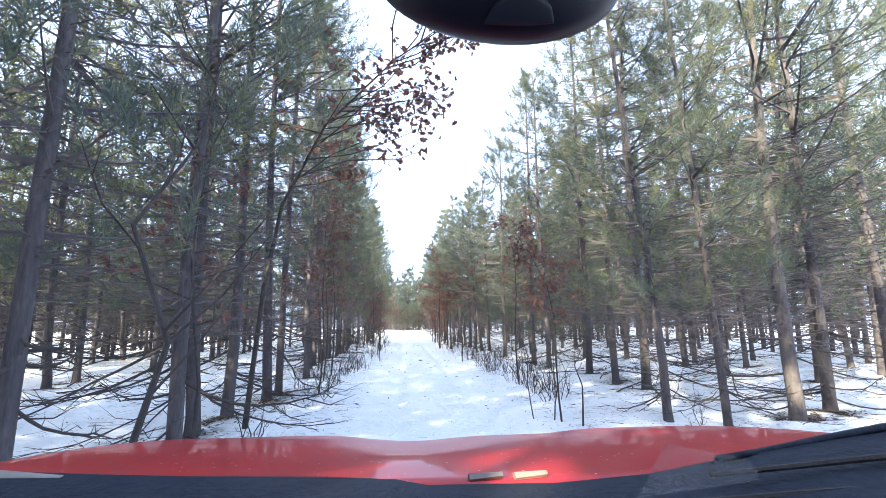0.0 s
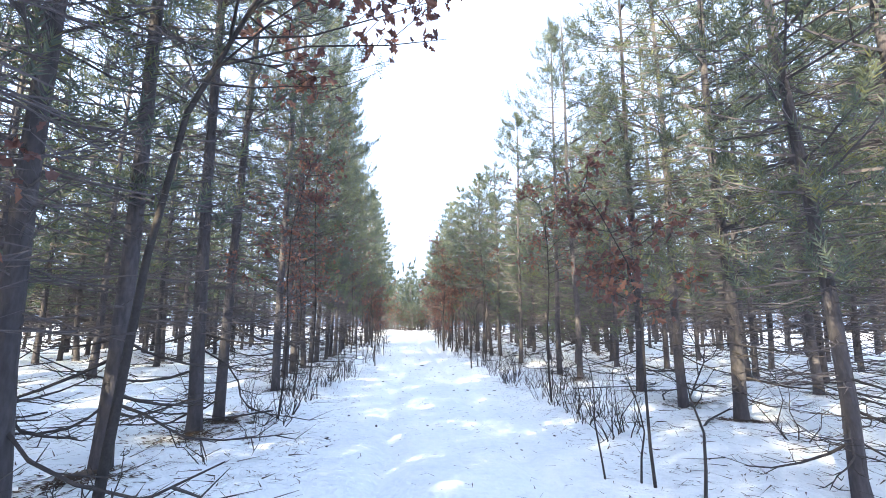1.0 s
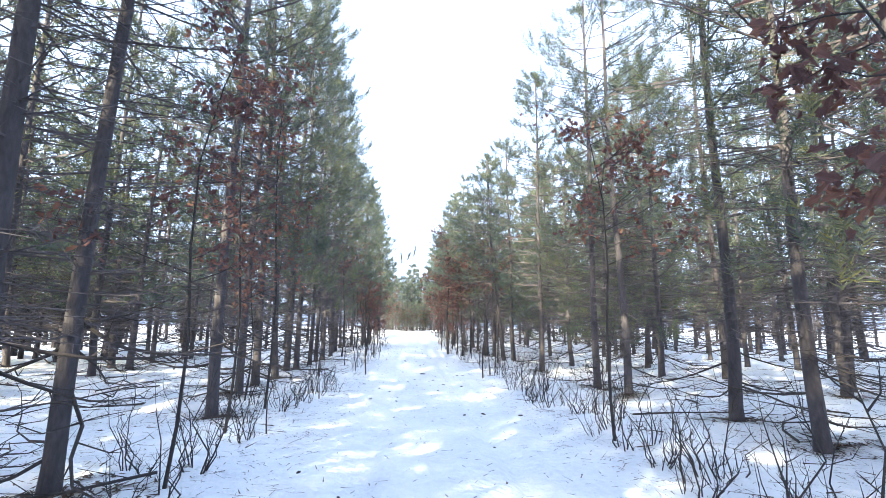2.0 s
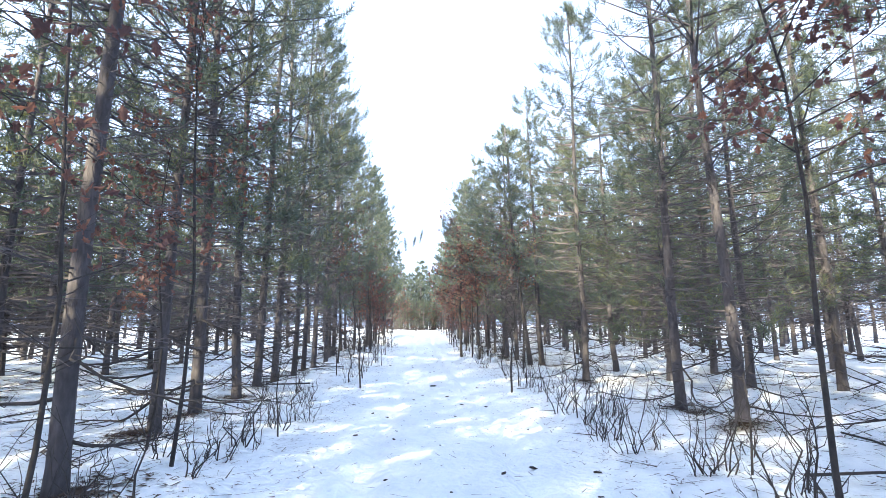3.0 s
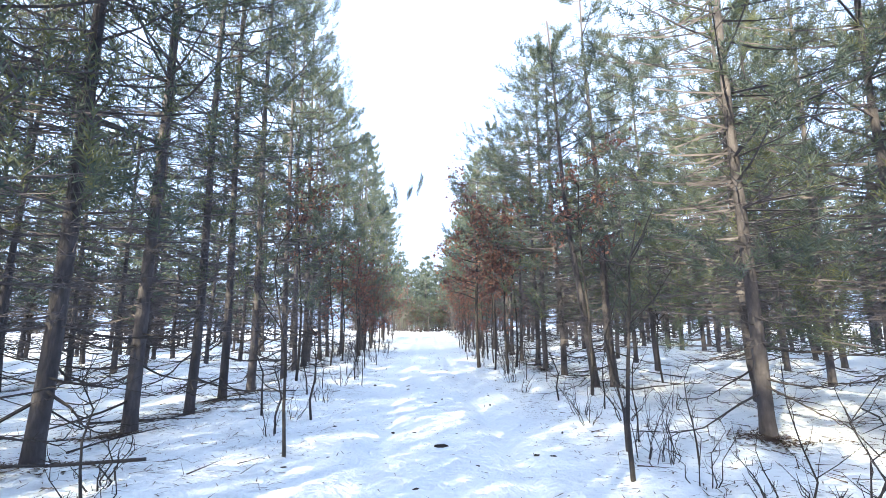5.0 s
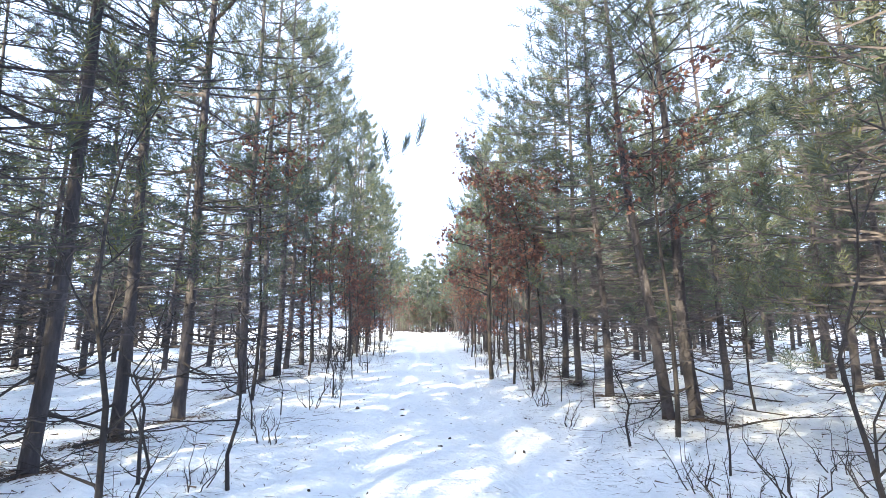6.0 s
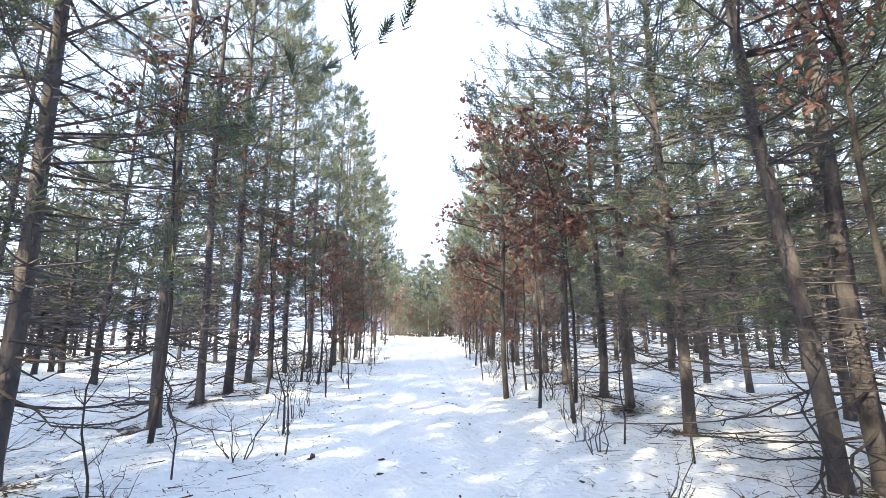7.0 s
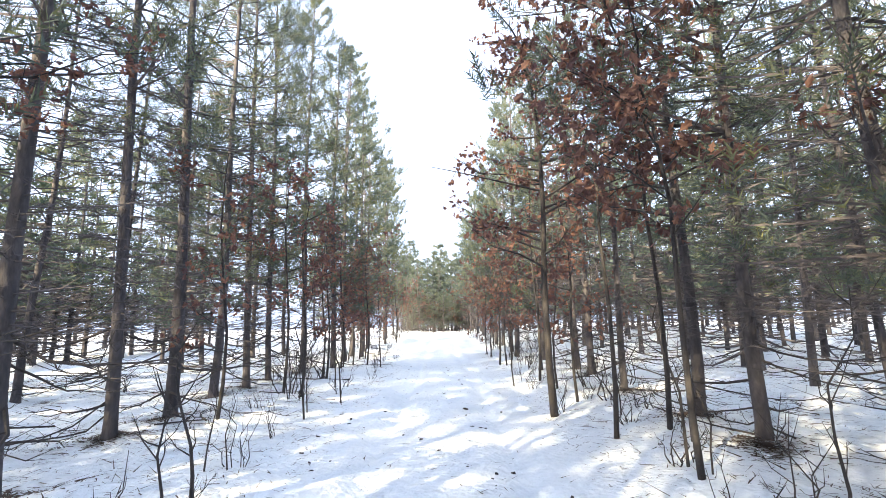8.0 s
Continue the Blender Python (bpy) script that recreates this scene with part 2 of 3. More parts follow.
def live_crown(pts, height, low, reach, step, arms, tufts, needles, length, width, slim=False):
    wood, green = Shape(), Shape()
    z = low
    while z < height - 0.15:
        q = (z - low) / (height - low)
        size = reach * (0.6 + 0.4 * min(1, q * 5)) * (1 - max(0, q - 0.3) / 0.7) ** 0.7 + 0.18
        for _ in range(arms if q > 0.05 else arms - 1):
            g = rnd(0, 2 * math.pi)
            bough(wood, green, stem_at(pts, min(height, z + rnd(-0.1, 0.1))), Vector((math.cos(g), math.sin(g), 0)), size * rnd(0.7, 1.1), rnd(0.05, 0.3) + 0.5 * q, tufts, needles, length, width, slim)
        z += step * rnd(0.8, 1.2)
    return wood, green


PINE_LABEL = "straight grey-barked pine with dead lower twigs standing in snow"


def pine_shapes(height, girth, low, reach, step, arms, tufts, needles, length, width, lows, dead, twigs, stout, bend, slim=False, high=2.4):
    ts, pts = trunk_shape(height, girth, bend, 6 if slim is True else 9, 5 if slim is True else 9)
    ds = dead_branches(pts, lows, dead, low + high, 1.3, twigs, stout, bool(slim))
    wood, green = live_crown(pts, height, low, reach, step, arms, tufts, needles, length, width, bool(slim))
    return ts, ds, wood, green, pts


def pine(single, *sizes):
    ts, ds, wood, green, pts = pine_shapes(*sizes)
    tree = new("pine_tree")
    part("trunk", ts.mesh("pine_trunk", BARK, True), tree)
    for _ in range(single):
        part("dead_branch", low_branch(pts, 1.2, 8, 1.0).mesh("dead_branch", DEAD), tree)
    tagged(part("dead_brushwood", ds.mesh("pine_dead", TWIG), tree), "thin bare dead grey twigs", kind="stuff")
    tagged(part("branchwood", wood.mesh("pine_wood", TWIG), tree), kind="stuff")
    tagged(part("crown", green.mesh("pine_needles", NEEDLE), tree), "dull blue-green needle crown", kind="stuff")
    return tagged(tree, PINE_LABEL, "pine tree", "pine plantation")


random.seed(5)
NEAR = [pine(8, rnd(10.6, 11.8), rnd(0.073, 0.083), rnd(1.7, 2.3), 1.75, 0.41, 5, 8, 20, 0.13, 0.0155, 0, 100, 10, 0.9, rnd(-0.1, 0.1)) for _ in range(5)]
BACK = [pine(0, rnd(10.3, 12.0), rnd(0.076, 0.09), rnd(1.6, 2.5), 1.72, 0.52, 4, 6, 11, 0.165, 0.035, 3, 135, 8, 1.05, rnd(-0.12, 0.12), "thin") for _ in range(4)]
BARE = [pine(7, rnd(10.6, 11.6), rnd(0.073, 0.083), rnd(3.5, 4.1), 1.65, 0.46, 4, 8, 19, 0.13, 0.015, 0, 92, 9, 0.9, rnd(-0.15, 0.15), False, 1.0) for _ in range(3)]
BUSHY = [pine(4, rnd(8.2, 9.2), rnd(0.07, 0.08), 0.95, 1.9, 0.4, 6, 8, 26, 0.13, 0.0125, 0, 30, 8, 0.9, rnd(-0.08, 0.08)) for _ in range(2)]
for ob in BARE:
    tagged(ob, "tall thin-crowned pine with a bare grey trunk in snow")
for ob in BUSHY:
    tagged(ob, "bushy young pine with live boughs down to the snow")
used = set()


def plant(kinds, x, y, girth=0.2, lean=0.0, leanto=0.0, tall=1.0):
    ob = random.choice([k for k in kinds if k not in used] or kinds)
    m = pose(x, y, rise(x, y) - 0.02, lean, leanto, 0) @ pose(0, 0, 0, 0, 0, rnd(0, 360))
    k = tall * rnd(0.95, 1.05)
    t = girth / 0.2 * 0.6 + 0.4
    if ob not in used:
        used.add(ob)
        ob.matrix_basis = m
        made = ob
    else:
        made = copy_thing(ob, m)
    made.scale = (t, t, k)
    return made


# rows of the plantation beside the track: distance along, offset, girth
LEFT_ROW = [(3.0, -2.3, 0.12), (4.45, -2.0, 0.14), (5.9, -2.45, 0.2), (6.9, -2.42, 0.19), (8.35, -2.3, 0.22), (9.0, -2.28, 0.17), (12.0, -2.38, 0.2), (13.85, -2.68, 0.15), (15.05, -2.78, 0.21), (16.85, -2.9, 0.2),
            (17.9, -2.9, 0.2), (19.4, -3.0, 0.21), (20.5, -2.85, 0.14), (21.7, -2.9, 0.16), (23.0, -2.91, 0.21), (25.5, -3.02, 0.22), (27.15, -3.22, 0.17), (28.5, -3.3, 0.25), (30.6, -3.7, 0.2), (31.6, -3.5, 0.18), (32.7, -3.45, 0.15), (34.9, -3.3, 0.2)]
RIGHT_ROW = [(5.9, 5.1, 0.27), (6.3, 5.95, 0.22), (8.8, 4.61, 0.23), (10.2, 4.65, 0.21), (11.3, 4.5, 0.2), (13.95, 4.33, 0.2), (15.1, 4.2, 0.21), (18.35, 3.95, 0.17),
             (22.65, 4.12, 0.21), (24.75, 3.77, 0.18), (26.4, 3.75, 0.18), (27.75, 3.86, 0.19), (30.4, 3.92, 0.16), (32.2, 3.9, 0.18), (33.6, 4.0, 0.2)]
LEFT_BACK = [(6.0, -7.2, 0.2), (8.1, -7.6, 0.18), (10.2, -7.1, 0.2), (12.3, -7.9, 0.18), (14.2, -7.1, 0.2), (16.8, -7.0, 0.19), (18.8, -7.3, 0.2), (19.7, -8.3, 0.22), (21.3, -8.0, 0.2), (22.4, -7.3, 0.16), (23.3, -7.95, 0.16), (25.1, -7.9, 0.15), (27.0, -8.1, 0.17), (28.6, -8.2, 0.22), (30.3, -7.1, 0.18), (32.0, -6.6, 0.18)]
RIGHT_BACK = [(7.4, 8.2, 0.2), (9.6, 11.9, 0.2), (11.2, 10.6, 0.18), (12.6, 12.7, 0.2), (13.4, 14.1, 0.18), (13.2, 10.0, 0.2), (15.5, 13.3, 0.2), (16.2, 16.6, 0.2), (14.8, 17.6, 0.18), (9.2, 8.55, 0.24), (11.0, 7.78, 0.22), (13.8, 8.5, 0.24), (14.4, 9.2, 0.19), (16.4, 7.94, 0.22), (19.8, 7.75, 0.19), (20.4, 8.15, 0.17), (22.6, 8.4, 0.17), (24.9, 8.5, 0.16), (24.8, 9.25, 0.14), (26.7, 10.7, 0.18), (27.3, 10.1, 0.22), (28.7, 7.3, 0.14), (30.2, 7.3, 0.14), (32.9, 8.2, 0.14)]
random.seed(11)
EDGE = {}
for y, x, g in LEFT_ROW:
    EDGE[y] = plant(BARE if 6.5 < y < 12.5 or 20 < y < 22 or 24 < y < 29 else NEAR, x, y, g, rnd(-1.0, 1.0), rnd(-1.0, 1.0), 1.04)
for y, x, g in RIGHT_ROW:
    EDGE[-y] = plant(BARE if 10 < y < 15.5 or 22 < y < 24 or y > 26 or y < 6.2 else NEAR, x, y, g, rnd(-1.0, 1.0), rnd(-1.0, 1.0), 0.9 if y < 16 else 0.79)
leaning = plant(BARE, 3.75, 22.65, 0.2, 1.0, -4.5, 0.68)
tagged(leaning, "leaning grey-barked pine with dead lower twigs in snow")
for x, y, g, to in ((3.35, 5.9, 0.1, -5.0), (4.0, 5.7, 0.08, -3.0)):
    tagged(plant(NEAR, x, y, g, 0.0, to, 0.75), "slim leaning young pine with dead lower twigs in snow")
for y, x, g in LEFT_BACK + RIGHT_BACK:
    plant(BARE if (x < 0 and y > 21) or (x > 0 and 12 < y < 25) else BACK, x, y, g, rnd(-2, 2), rnd(-2, 2), 0.97 if x > 0 or y < 21 else 0.85)
for x, y in ((6.0, 18.7), (6.6, 16.9), (5.7, 20.9), (6.3, 25.3)):
    plant(BUSHY, x, y, 0.2, 0, 0, rnd(0.9, 1.1))
y = 36.2
while y < 62:
    if y < 56:
        plant(BACK, -3.0 + rnd(-0.35, 0.35), y, rnd(0.15, 0.22), rnd(-1, 1), rnd(-1, 1), 1.0)
    plant(BACK, 3.7 + rnd(-0.35, 0.35), y + rnd(-0.6, 0.6), rnd(0.15, 0.22), rnd(-1, 1), rnd(-1, 1), 0.95)
    y += rnd(1.2, 2.0)
for x0, start in ((-11.0, 7.0), (-14.6, 10.0), (11.8, 10.5), (15.4, 14.5)):
    y = start
    while y < (23 if x0 < -12 else 26 if x0 < 0 else 34):
        plant(BACK, x0 + rnd(-0.6, 0.6), y, rnd(0.14, 0.22), rnd(-2, 2), rnd(-2, 2), rnd(0.85, 1.0))
        y += rnd(1.3, 2.0) if x0 < 0 else rnd(1.6, 2.6)

# the rest of the wood, past counting
random.seed(23)
FAR = [pine_shapes(rnd(9.8, 11.5), rnd(0.09, 0.11), rnd(1.3, 2.3), 1.7, 0.85, 4, 5, 5, 0.43, 0.078, 3, 105, 5, 3.0, rnd(-0.1, 0.1), True) for _ in range(4)]


DEEP = [pine_shapes(rnd(8.8, 10.2), rnd(0.1, 0.12), rnd(2.6, 3.4), 1.6, 1.2, 3, 4, 4, 0.5, 0.12, 0, 150, 4, 3.6, rnd(-0.1, 0.1), True) for _ in range(3)]


def far_model(shapes):
    """Vertices, triangles and the material slot of each triangle."""
    vs, ts, ms, base = [], [], [], 0
    for slot, s in zip((0, 1, 1, 2), shapes):
        vs.append(np.array([tuple(p) for p in s.v], float))
        tri = [(f[0], f[k], f[k + 1]) for f in s.f for k in range(1, len(f) - 1)]
        ts.append(np.array(tri, int) + base)
        ms.append(np.full(len(tri), slot))
        base += len(s.v)
    return np.concatenate(vs), np.concatenate(ts), np.concatenate(ms)


def build_far_wood(spots, deep):
    models, thick = [far_model(s) for s in FAR], [far_model(s) for s in DEEP]
    vs, ts, ms, base = [], [], [], 0
    for k, (x, y, tall) in enumerate(spots + deep):
        v, t, m = random.choice(models if k < len(spots) else thick)
        g = rnd(0, 2 * math.pi)
        w = 0.5 + 0.5 * tall
        turn = np.array([[w * math.cos(g), -w * math.sin(g), 0], [w * math.sin(g), w * math.cos(g), 0], [0, 0, tall]])
        vs.append(v @ turn.T + np.array([x, y, rise(x, y) - 0.02]))
        ts.append(t + base)
        ms.append(m)
        base += len(v)
    v, t, m = np.concatenate(vs), np.concatenate(ts), np.concatenate(ms)
    me = bpy.data.meshes.new("far_pines")
    me.vertices.add(len(v))
    me.vertices.foreach_set("co", v.ravel())
    me.loops.add(len(t) * 3)
    me.loops.foreach_set("vertex_index", t.ravel())
    me.polygons.add(len(t))
    me.polygons.foreach_set("loop_start", np.arange(len(t)) * 3)
    for mat in (BARK, TWIG, NEEDLE):
        me.materials.append(mat)
    me.polygons.foreach_set("material_index", m)
    me.update()
    me.validate()
    return tagged(new("distant_pines", me), "dense plantation pines receding into the winter wood, with unseen shading rows", "woodland", kind="stuff")


spots = []
y = 62.5
while y < 66:
    spots.append((3.6 + rnd(-0.4, 0.4), y + rnd(-0.5, 0.5), 0.97))
    y += rnd(1.3, 2.1)
for row in range(4):
    for side in (-1, 1):
        x0 = (-7.4 - 3.6 * row) if side < 0 else (8.2 + 3.6 * row)
        y = 33.5 if row < 2 else (24.0 if side < 0 else 33.5) if row == 2 else 10.0 + 2.0 * row
        while y < (53 if side < 0 else 66):
            if not (side < 0 and row == 1 and 24 < y < 58) and not (side < 0 and row != 1 and y < 50 and random.random() < (0.5 if row == 0 or y > 30 else 0.0)):
                spots.append((x0 + rnd(-0.7, 0.7), y, rnd(0.85, 1.02)))
            y += rnd(1.6, 2.8) * (1.1 if row < 3 else 1.7 if row < 5 else 2.4)
# unseen rows behind the start, added to cast shade on track and verges
for x0, end in ((-2.7, 0.0), (-4.4, 1.0), (-6.2, 3.0), (-8.1, 5.0), (-10.0, 6.5), (-12.2, 5.0), (-14.4, 7.0), (-16.6, 9.0), (4.9, 2.0)):
    y = -26.0
    while y < end:
        spots.append((x0 + rnd(-0.5, 0.5), y, rnd(0.95, 1.05)))
        y += rnd(1.9, 2.8) * (1.5 if x0 > -5 else 1.0 if x0 > -11 else 1.4) if x0 < 0 else rnd(2.0, 3.2)
# where the track turns away, lower trees stand across its line
for k in range(34):
    spots.append((rnd(-16, 17), rnd(70, 84), rnd(0.75, 0.95)))
for k in range(30):
    spots.append((-3.3 + 0.26 * k + rnd(-0.3, 0.3), rnd(66.5, 80), rnd(0.58, 0.72)))
deep = []  # thin dead-limbed trees that close the wood's depth on both sides
for row in range(6):
    for side in (-1, 1):
        y = 13.0 + 3.0 * row
        while y < (54 if side < 0 else 70):
            deep.append((side * (18.5 + 3.6 * row) + rnd(-1.4, 1.4), y, rnd(0.85, 1.05)))
            y += rnd(3.0, 4.6)
for k in range(42):  # low dead-limbed growth between the left rows
    deep.append((rnd(-18.0, -9.2), 14.5 + 0.9 * k + rnd(-0.5, 0.5), rnd(0.4, 0.62)))
build_far_wood(spots, deep)

# one long bough that hangs far out over the track
wood, green = Shape(), Shape()
random.seed(31)
hung = EDGE[23.0]
root = Vector((-2.9, 23.0, 2.9))
tip = root + Vector((3.3, -0.45, 1.05))
wood.tube([root, root + Vector((1.2, -0.15, 0.15)), root + Vector((2.4, -0.33, 0.55)), tip], [0.012, 0.008, 0.005, 0.002], 4, False)
for q, dx, dy, dz in ((0.99, 0.05, 0.0, 0.3), (0.93, 0.02, 0.12, 0.22), (0.86, -0.05, -0.15, 0.26), (0.78, 0.0, 0.2, 0.12), (0.7, -0.05, -0.1, 0.2), (0.6, 0.0, 0.1, 0.2)):
    a = root + Vector((3.3 * q, -0.45 * q, 0.15 * q + 0.9 * q * q))
    d = Vector((dx, dy, dz))
    wood.tube([a, a + d], [0.005, 0.003], 3, False)
    for k in range(5):
        tuft(green, a + d * (0.3 + 0.2 * k), (d.normalized() + Vector((0.25, 0, 0.3))).normalized(), 9, 0.15, 0.02, 0.4)
for name, shape, mat in (("long_branch", wood, TWIG), ("needle_tuft", green, NEEDLE)):
    ob = part(name, shape.mesh(name, mat), hung)
    ob.matrix_parent_inverse = (hung.matrix_basis).inverted()
    tagged(ob, kind="stuff")

# live boughs that reach out from the right row towards the track
wood, green = Shape(), Shape()
random.seed(37)
hung = EDGE[-26.4]
for z in (3.5, 4.0, 4.5, 5.0, 5.4, 5.9, 6.4):
    for turn in (-0.5, 0.0, 0.5):
        out = Vector((-1.0, turn + rnd(-0.2, 0.2), 0)).normalized()
        bough(wood, green, Vector((3.72, 26.4, z + rnd(-0.2, 0.2))), out, rnd(2.0, 2.7) * (1.0 - 0.09 * max(0, z - 4.5)), rnd(0.12, 0.3), 9, 20, 0.13, 0.0155)
for name, shape, mat in (("long_branch", wood, TWIG), ("needle_tuft", green, NEEDLE)):
    ob = part(name, shape.mesh(name, mat), hung)
    ob.matrix_parent_inverse = (hung.matrix_basis).inverted()
    tagged(ob, kind="stuff")

# ---------------------------------------------------------------- oak saplings with last year's leaves


def oak(height, spread, limbs, leaves, base, lean, stout, leaf):
    stem, limb, foliage = Shape(), Shape(), Shape()
    pts = [(lean * height * q ** 3 + 0.06 * math.sin(q * 7), 0.05 * math.sin(q * 5), height * q - (0.12 if q == 0 else 0)) for q in (0, 0.12, 0.3, 0.5, 0.7, 0.88, 1.0)]
    thick = (0.007 + 0.0046 * height) * stout
    stem.tube(pts, [thick * (1.15 - 0.95 * k / 6) for k in range(7)], 7)
    for k in range(limbs):
        z = height * (base + (0.97 - base) * (k + rnd(0, 1)) / limbs)
        g = rnd(0, 2 * math.pi)
        out = Vector((math.cos(g) + lean * 1.5, math.sin(g), 0)).normalized()
        side = Vector((-out.y, out.x, 0))
        r = spread * rnd(0.5, 1.0) * (1.15 - 0.6 * z / height)
        p0 = stem_at(pts, z)
        way = [p0 + out * r * t + side * rnd(-0.1, 0.1) * r * t + Vector((0, 0, r * t * rnd(0.2, 0.5))) for t in (0, 0.35, 0.7, 1.0)]
        limb.tube(way, [thick * 0.38, thick * 0.28, thick * 0.18, thick * 0.08], 4, False)
        for t in range(5):
            q = rnd(0.6, 2.95)
            a = way[int(q)].lerp(way[int(q) + 1], q - int(q))
            b = a + (out * rnd(0, 0.6) + side * rnd(-0.7, 0.7) + Vector((0, 0, rnd(-0.1, 0.5)))) * r * rnd(0.3, 0.55)
            limb.tube([a, b], [thick * 0.13, thick * 0.06], 3, False)
            for m in range(leaves):
                p = a.lerp(b, rnd(0.1, 1.1)) + any_way() * rnd(0, 0.18)
                d = (any_way() + Vector((0, 0, -0.6)) + (b - a).normalized() * 0.5).normalized()
                foliage.leaf(p, d, d.cross(any_way()), rnd(0.045, 0.088) * leaf)
    return stem, limb, foliage


def oak_tree(x, y, height, spread, limbs, leaves, base=0.4, lean=0.0, face=0.0, stout=1.0, label="slim oak sapling holding dry russet leaves in snow"):
    stem, limb, foliage = oak(height, spread, limbs, leaves, base, lean, stout, 1.4 if lean > 0.3 else 1.0 if y < 25 else 1.35)
    tree = new("oak_sapling")
    part("trunk", stem.mesh("oak_trunk", OAK_BARK, True), tree)
    tagged(part("branchwood", limb.mesh("oak_branches", OAK_BARK), tree), kind="stuff")
    tagged(part("foliage", foliage.mesh("oak_leaves", OAK_LEAF), tree), "curled dry russet-brown leaves", kind="stuff")
    tree.matrix_basis = pose(x, y, rise(x, y), 0, 0, face)
    return tagged(tree, label, "oak sapling", "oak saplings beside the track")


random.seed(41)
oak_tree(-1.9, 6.0, 5.5, 2.4, 30, 7, 0.54, 0.47, 0, 1.0, "oak sapling leaning over the track with dry russet leaves")
oak_tree(-1.75, 4.1, 2.7, 0.9, 8, 5, 0.45)
oak_tree(-1.6, 9.2, 3.7, 1.2, 13, 8, 0.38, 0.08, 0, 0.6)
oak_tree(-1.8, 10.9, 4.6, 1.4, 14, 7, 0.3, 0, 0, 0.55)
oak_tree(-1.9, 12.7, 5.6, 1.6, 16, 7, 0.28, 0, 0, 0.55)
oak_tree(-2.3, 13.0, 3.2, 1.0, 10, 7, 0.4, 0, 0, 0.6)
oak_tree(2.2, 6.6, 2.7, 0.9, 12, 9, 0.48, 0.2, 180, 0.7)
oak_tree(2.6, 10.7, 4.0, 1.3, 15, 10, 0.5, 0.04, 180, 0.7)
oak_tree(3.3, 21.6, 4.4, 1.3, 14, 8, 0.5)
oak_tree(2.54, 25.35, 4.3, 1.8, 24, 11, 0.42, 0.12, 180, 1.0, "low oak sapling spreading dry russet leaves over the verge")
oak_tree(-2.4, 24.3, 4.9, 1.9, 20, 9, 0.52)
oak_tree(-2.6, 31.2, 4.8, 1.7, 14, 8, 0.45)
oak_tree(-2.3, 35.2, 4.4, 1.6, 13, 8, 0.35)
oak_tree(2.16, 28.45, 6.2, 2.1, 32, 11, 0.34, 0.03, 180, 1.5, "tall oak sapling holding dry russet leaves over the track")
oak_tree(2.42, 26.8, 4.4, 1.3, 10, 5, 0.5, 0.04)
oak_tree(3.05, 26.9, 4.8, 1.6, 13, 8, 0.5)
oak_tree(2.7, 32.0, 4.8, 1.7, 14, 8, 0.35)
oak_tree(2.4, 36.5, 4.6, 1.7, 14, 8, 0.35)
for k in range(6):
    plant(BUSHY, -2.2 + 1.0 * k + rnd(-0.3, 0.3), rnd(64.5, 67.5), 0.12, 0, 0, rnd(0.32, 0.48))
for k in range(4):
    oak_tree(-2.6 + 1.6 * k + rnd(-0.3, 0.3), rnd(64.5, 67.5), rnd(2.2, 3.4), 1.4, 12, 6, 0.06)
for k in range(12):
    oak_tree(random.choice((-2.2, 2.9)) + rnd(-0.4, 0.4), 38 + 2.6 * k + rnd(-0.8, 0.8), rnd(3.4, 5.0), 1.7, 12, 8, 0.35)

for k in range(9):
    oak_tree(-1.9 - abs(random.gauss(0, 0.7)), 28.5 + 1.9 * k + rnd(-0.6, 0.6), rnd(2.4, 4.6), 1.2, 11, 6, 0.22, rnd(-0.05, 0.08))
    oak_tree(2.5 + abs(random.gauss(0, 0.8)), 29.0 + 1.8 * k + rnd(-0.6, 0.6), rnd(2.4, 4.6), 1.2, 11, 6, 0.22, rnd(-0.05, 0.08), 180)

# ---------------------------------------------------------------- bare shrubs and saplings


def shrub(height, stems, forks, thick):
    s = Shape()
    for _ in range(stems):
        g, tip = rnd(0, 2 * math.pi), rnd(0.0, 0.7)
        d = Vector((math.cos(g) * tip, math.sin(g) * tip, 1.0))
        h = height * rnd(0.35, 1.0)
        root = Vector((math.cos(g) * 0.05, math.sin(g) * 0.05, -0.08))
        way = [root + d * h * q + Vector((rnd(-0.04, 0.04), rnd(-0.04, 0.04), 0)) * h * 2.4 * (q > 0) for q in (0, 0.25, 0.5, 0.75, 1.0)]
        s.tube(way, [thick * (1 - 0.8 * k / 4) for k in range(5)], 5, False)
        for _ in range(forks):
            q = rnd(0.8, 3.9)
            a = way[int(q)].lerp(way[int(q) + 1], q - int(q))
            b = a + Vector((rnd(-0.5, 0.5), rnd(-0.5, 0.5), rnd(0.25, 0.7))) * h * rnd(0.2, 0.45)
            m = a.lerp(b, 0.5) + Vector((rnd(-0.02, 0.02), rnd(-0.02, 0.02), -0.02))
            s.tube([a, m, b], [thick * 0.45, thick * 0.32, thick * 0.15], 3, False)
    return s


def shrub_thing(name, label, *sizes):
    ob = new(name, shrub(*sizes).mesh(name, OAK_BARK))
    return tagged(ob, label, name.replace("_", " "), name.replace("_", " ") + "s along the track")


random.seed(53)
SHRUBS = [shrub_thing("bare_shrub", "leafless dark twiggy shrub poking through the snow", rnd(0.5, 1.15), random.choice((3, 4, 5, 6)), 5, rnd(0.006, 0.009)) for k in range(8)]


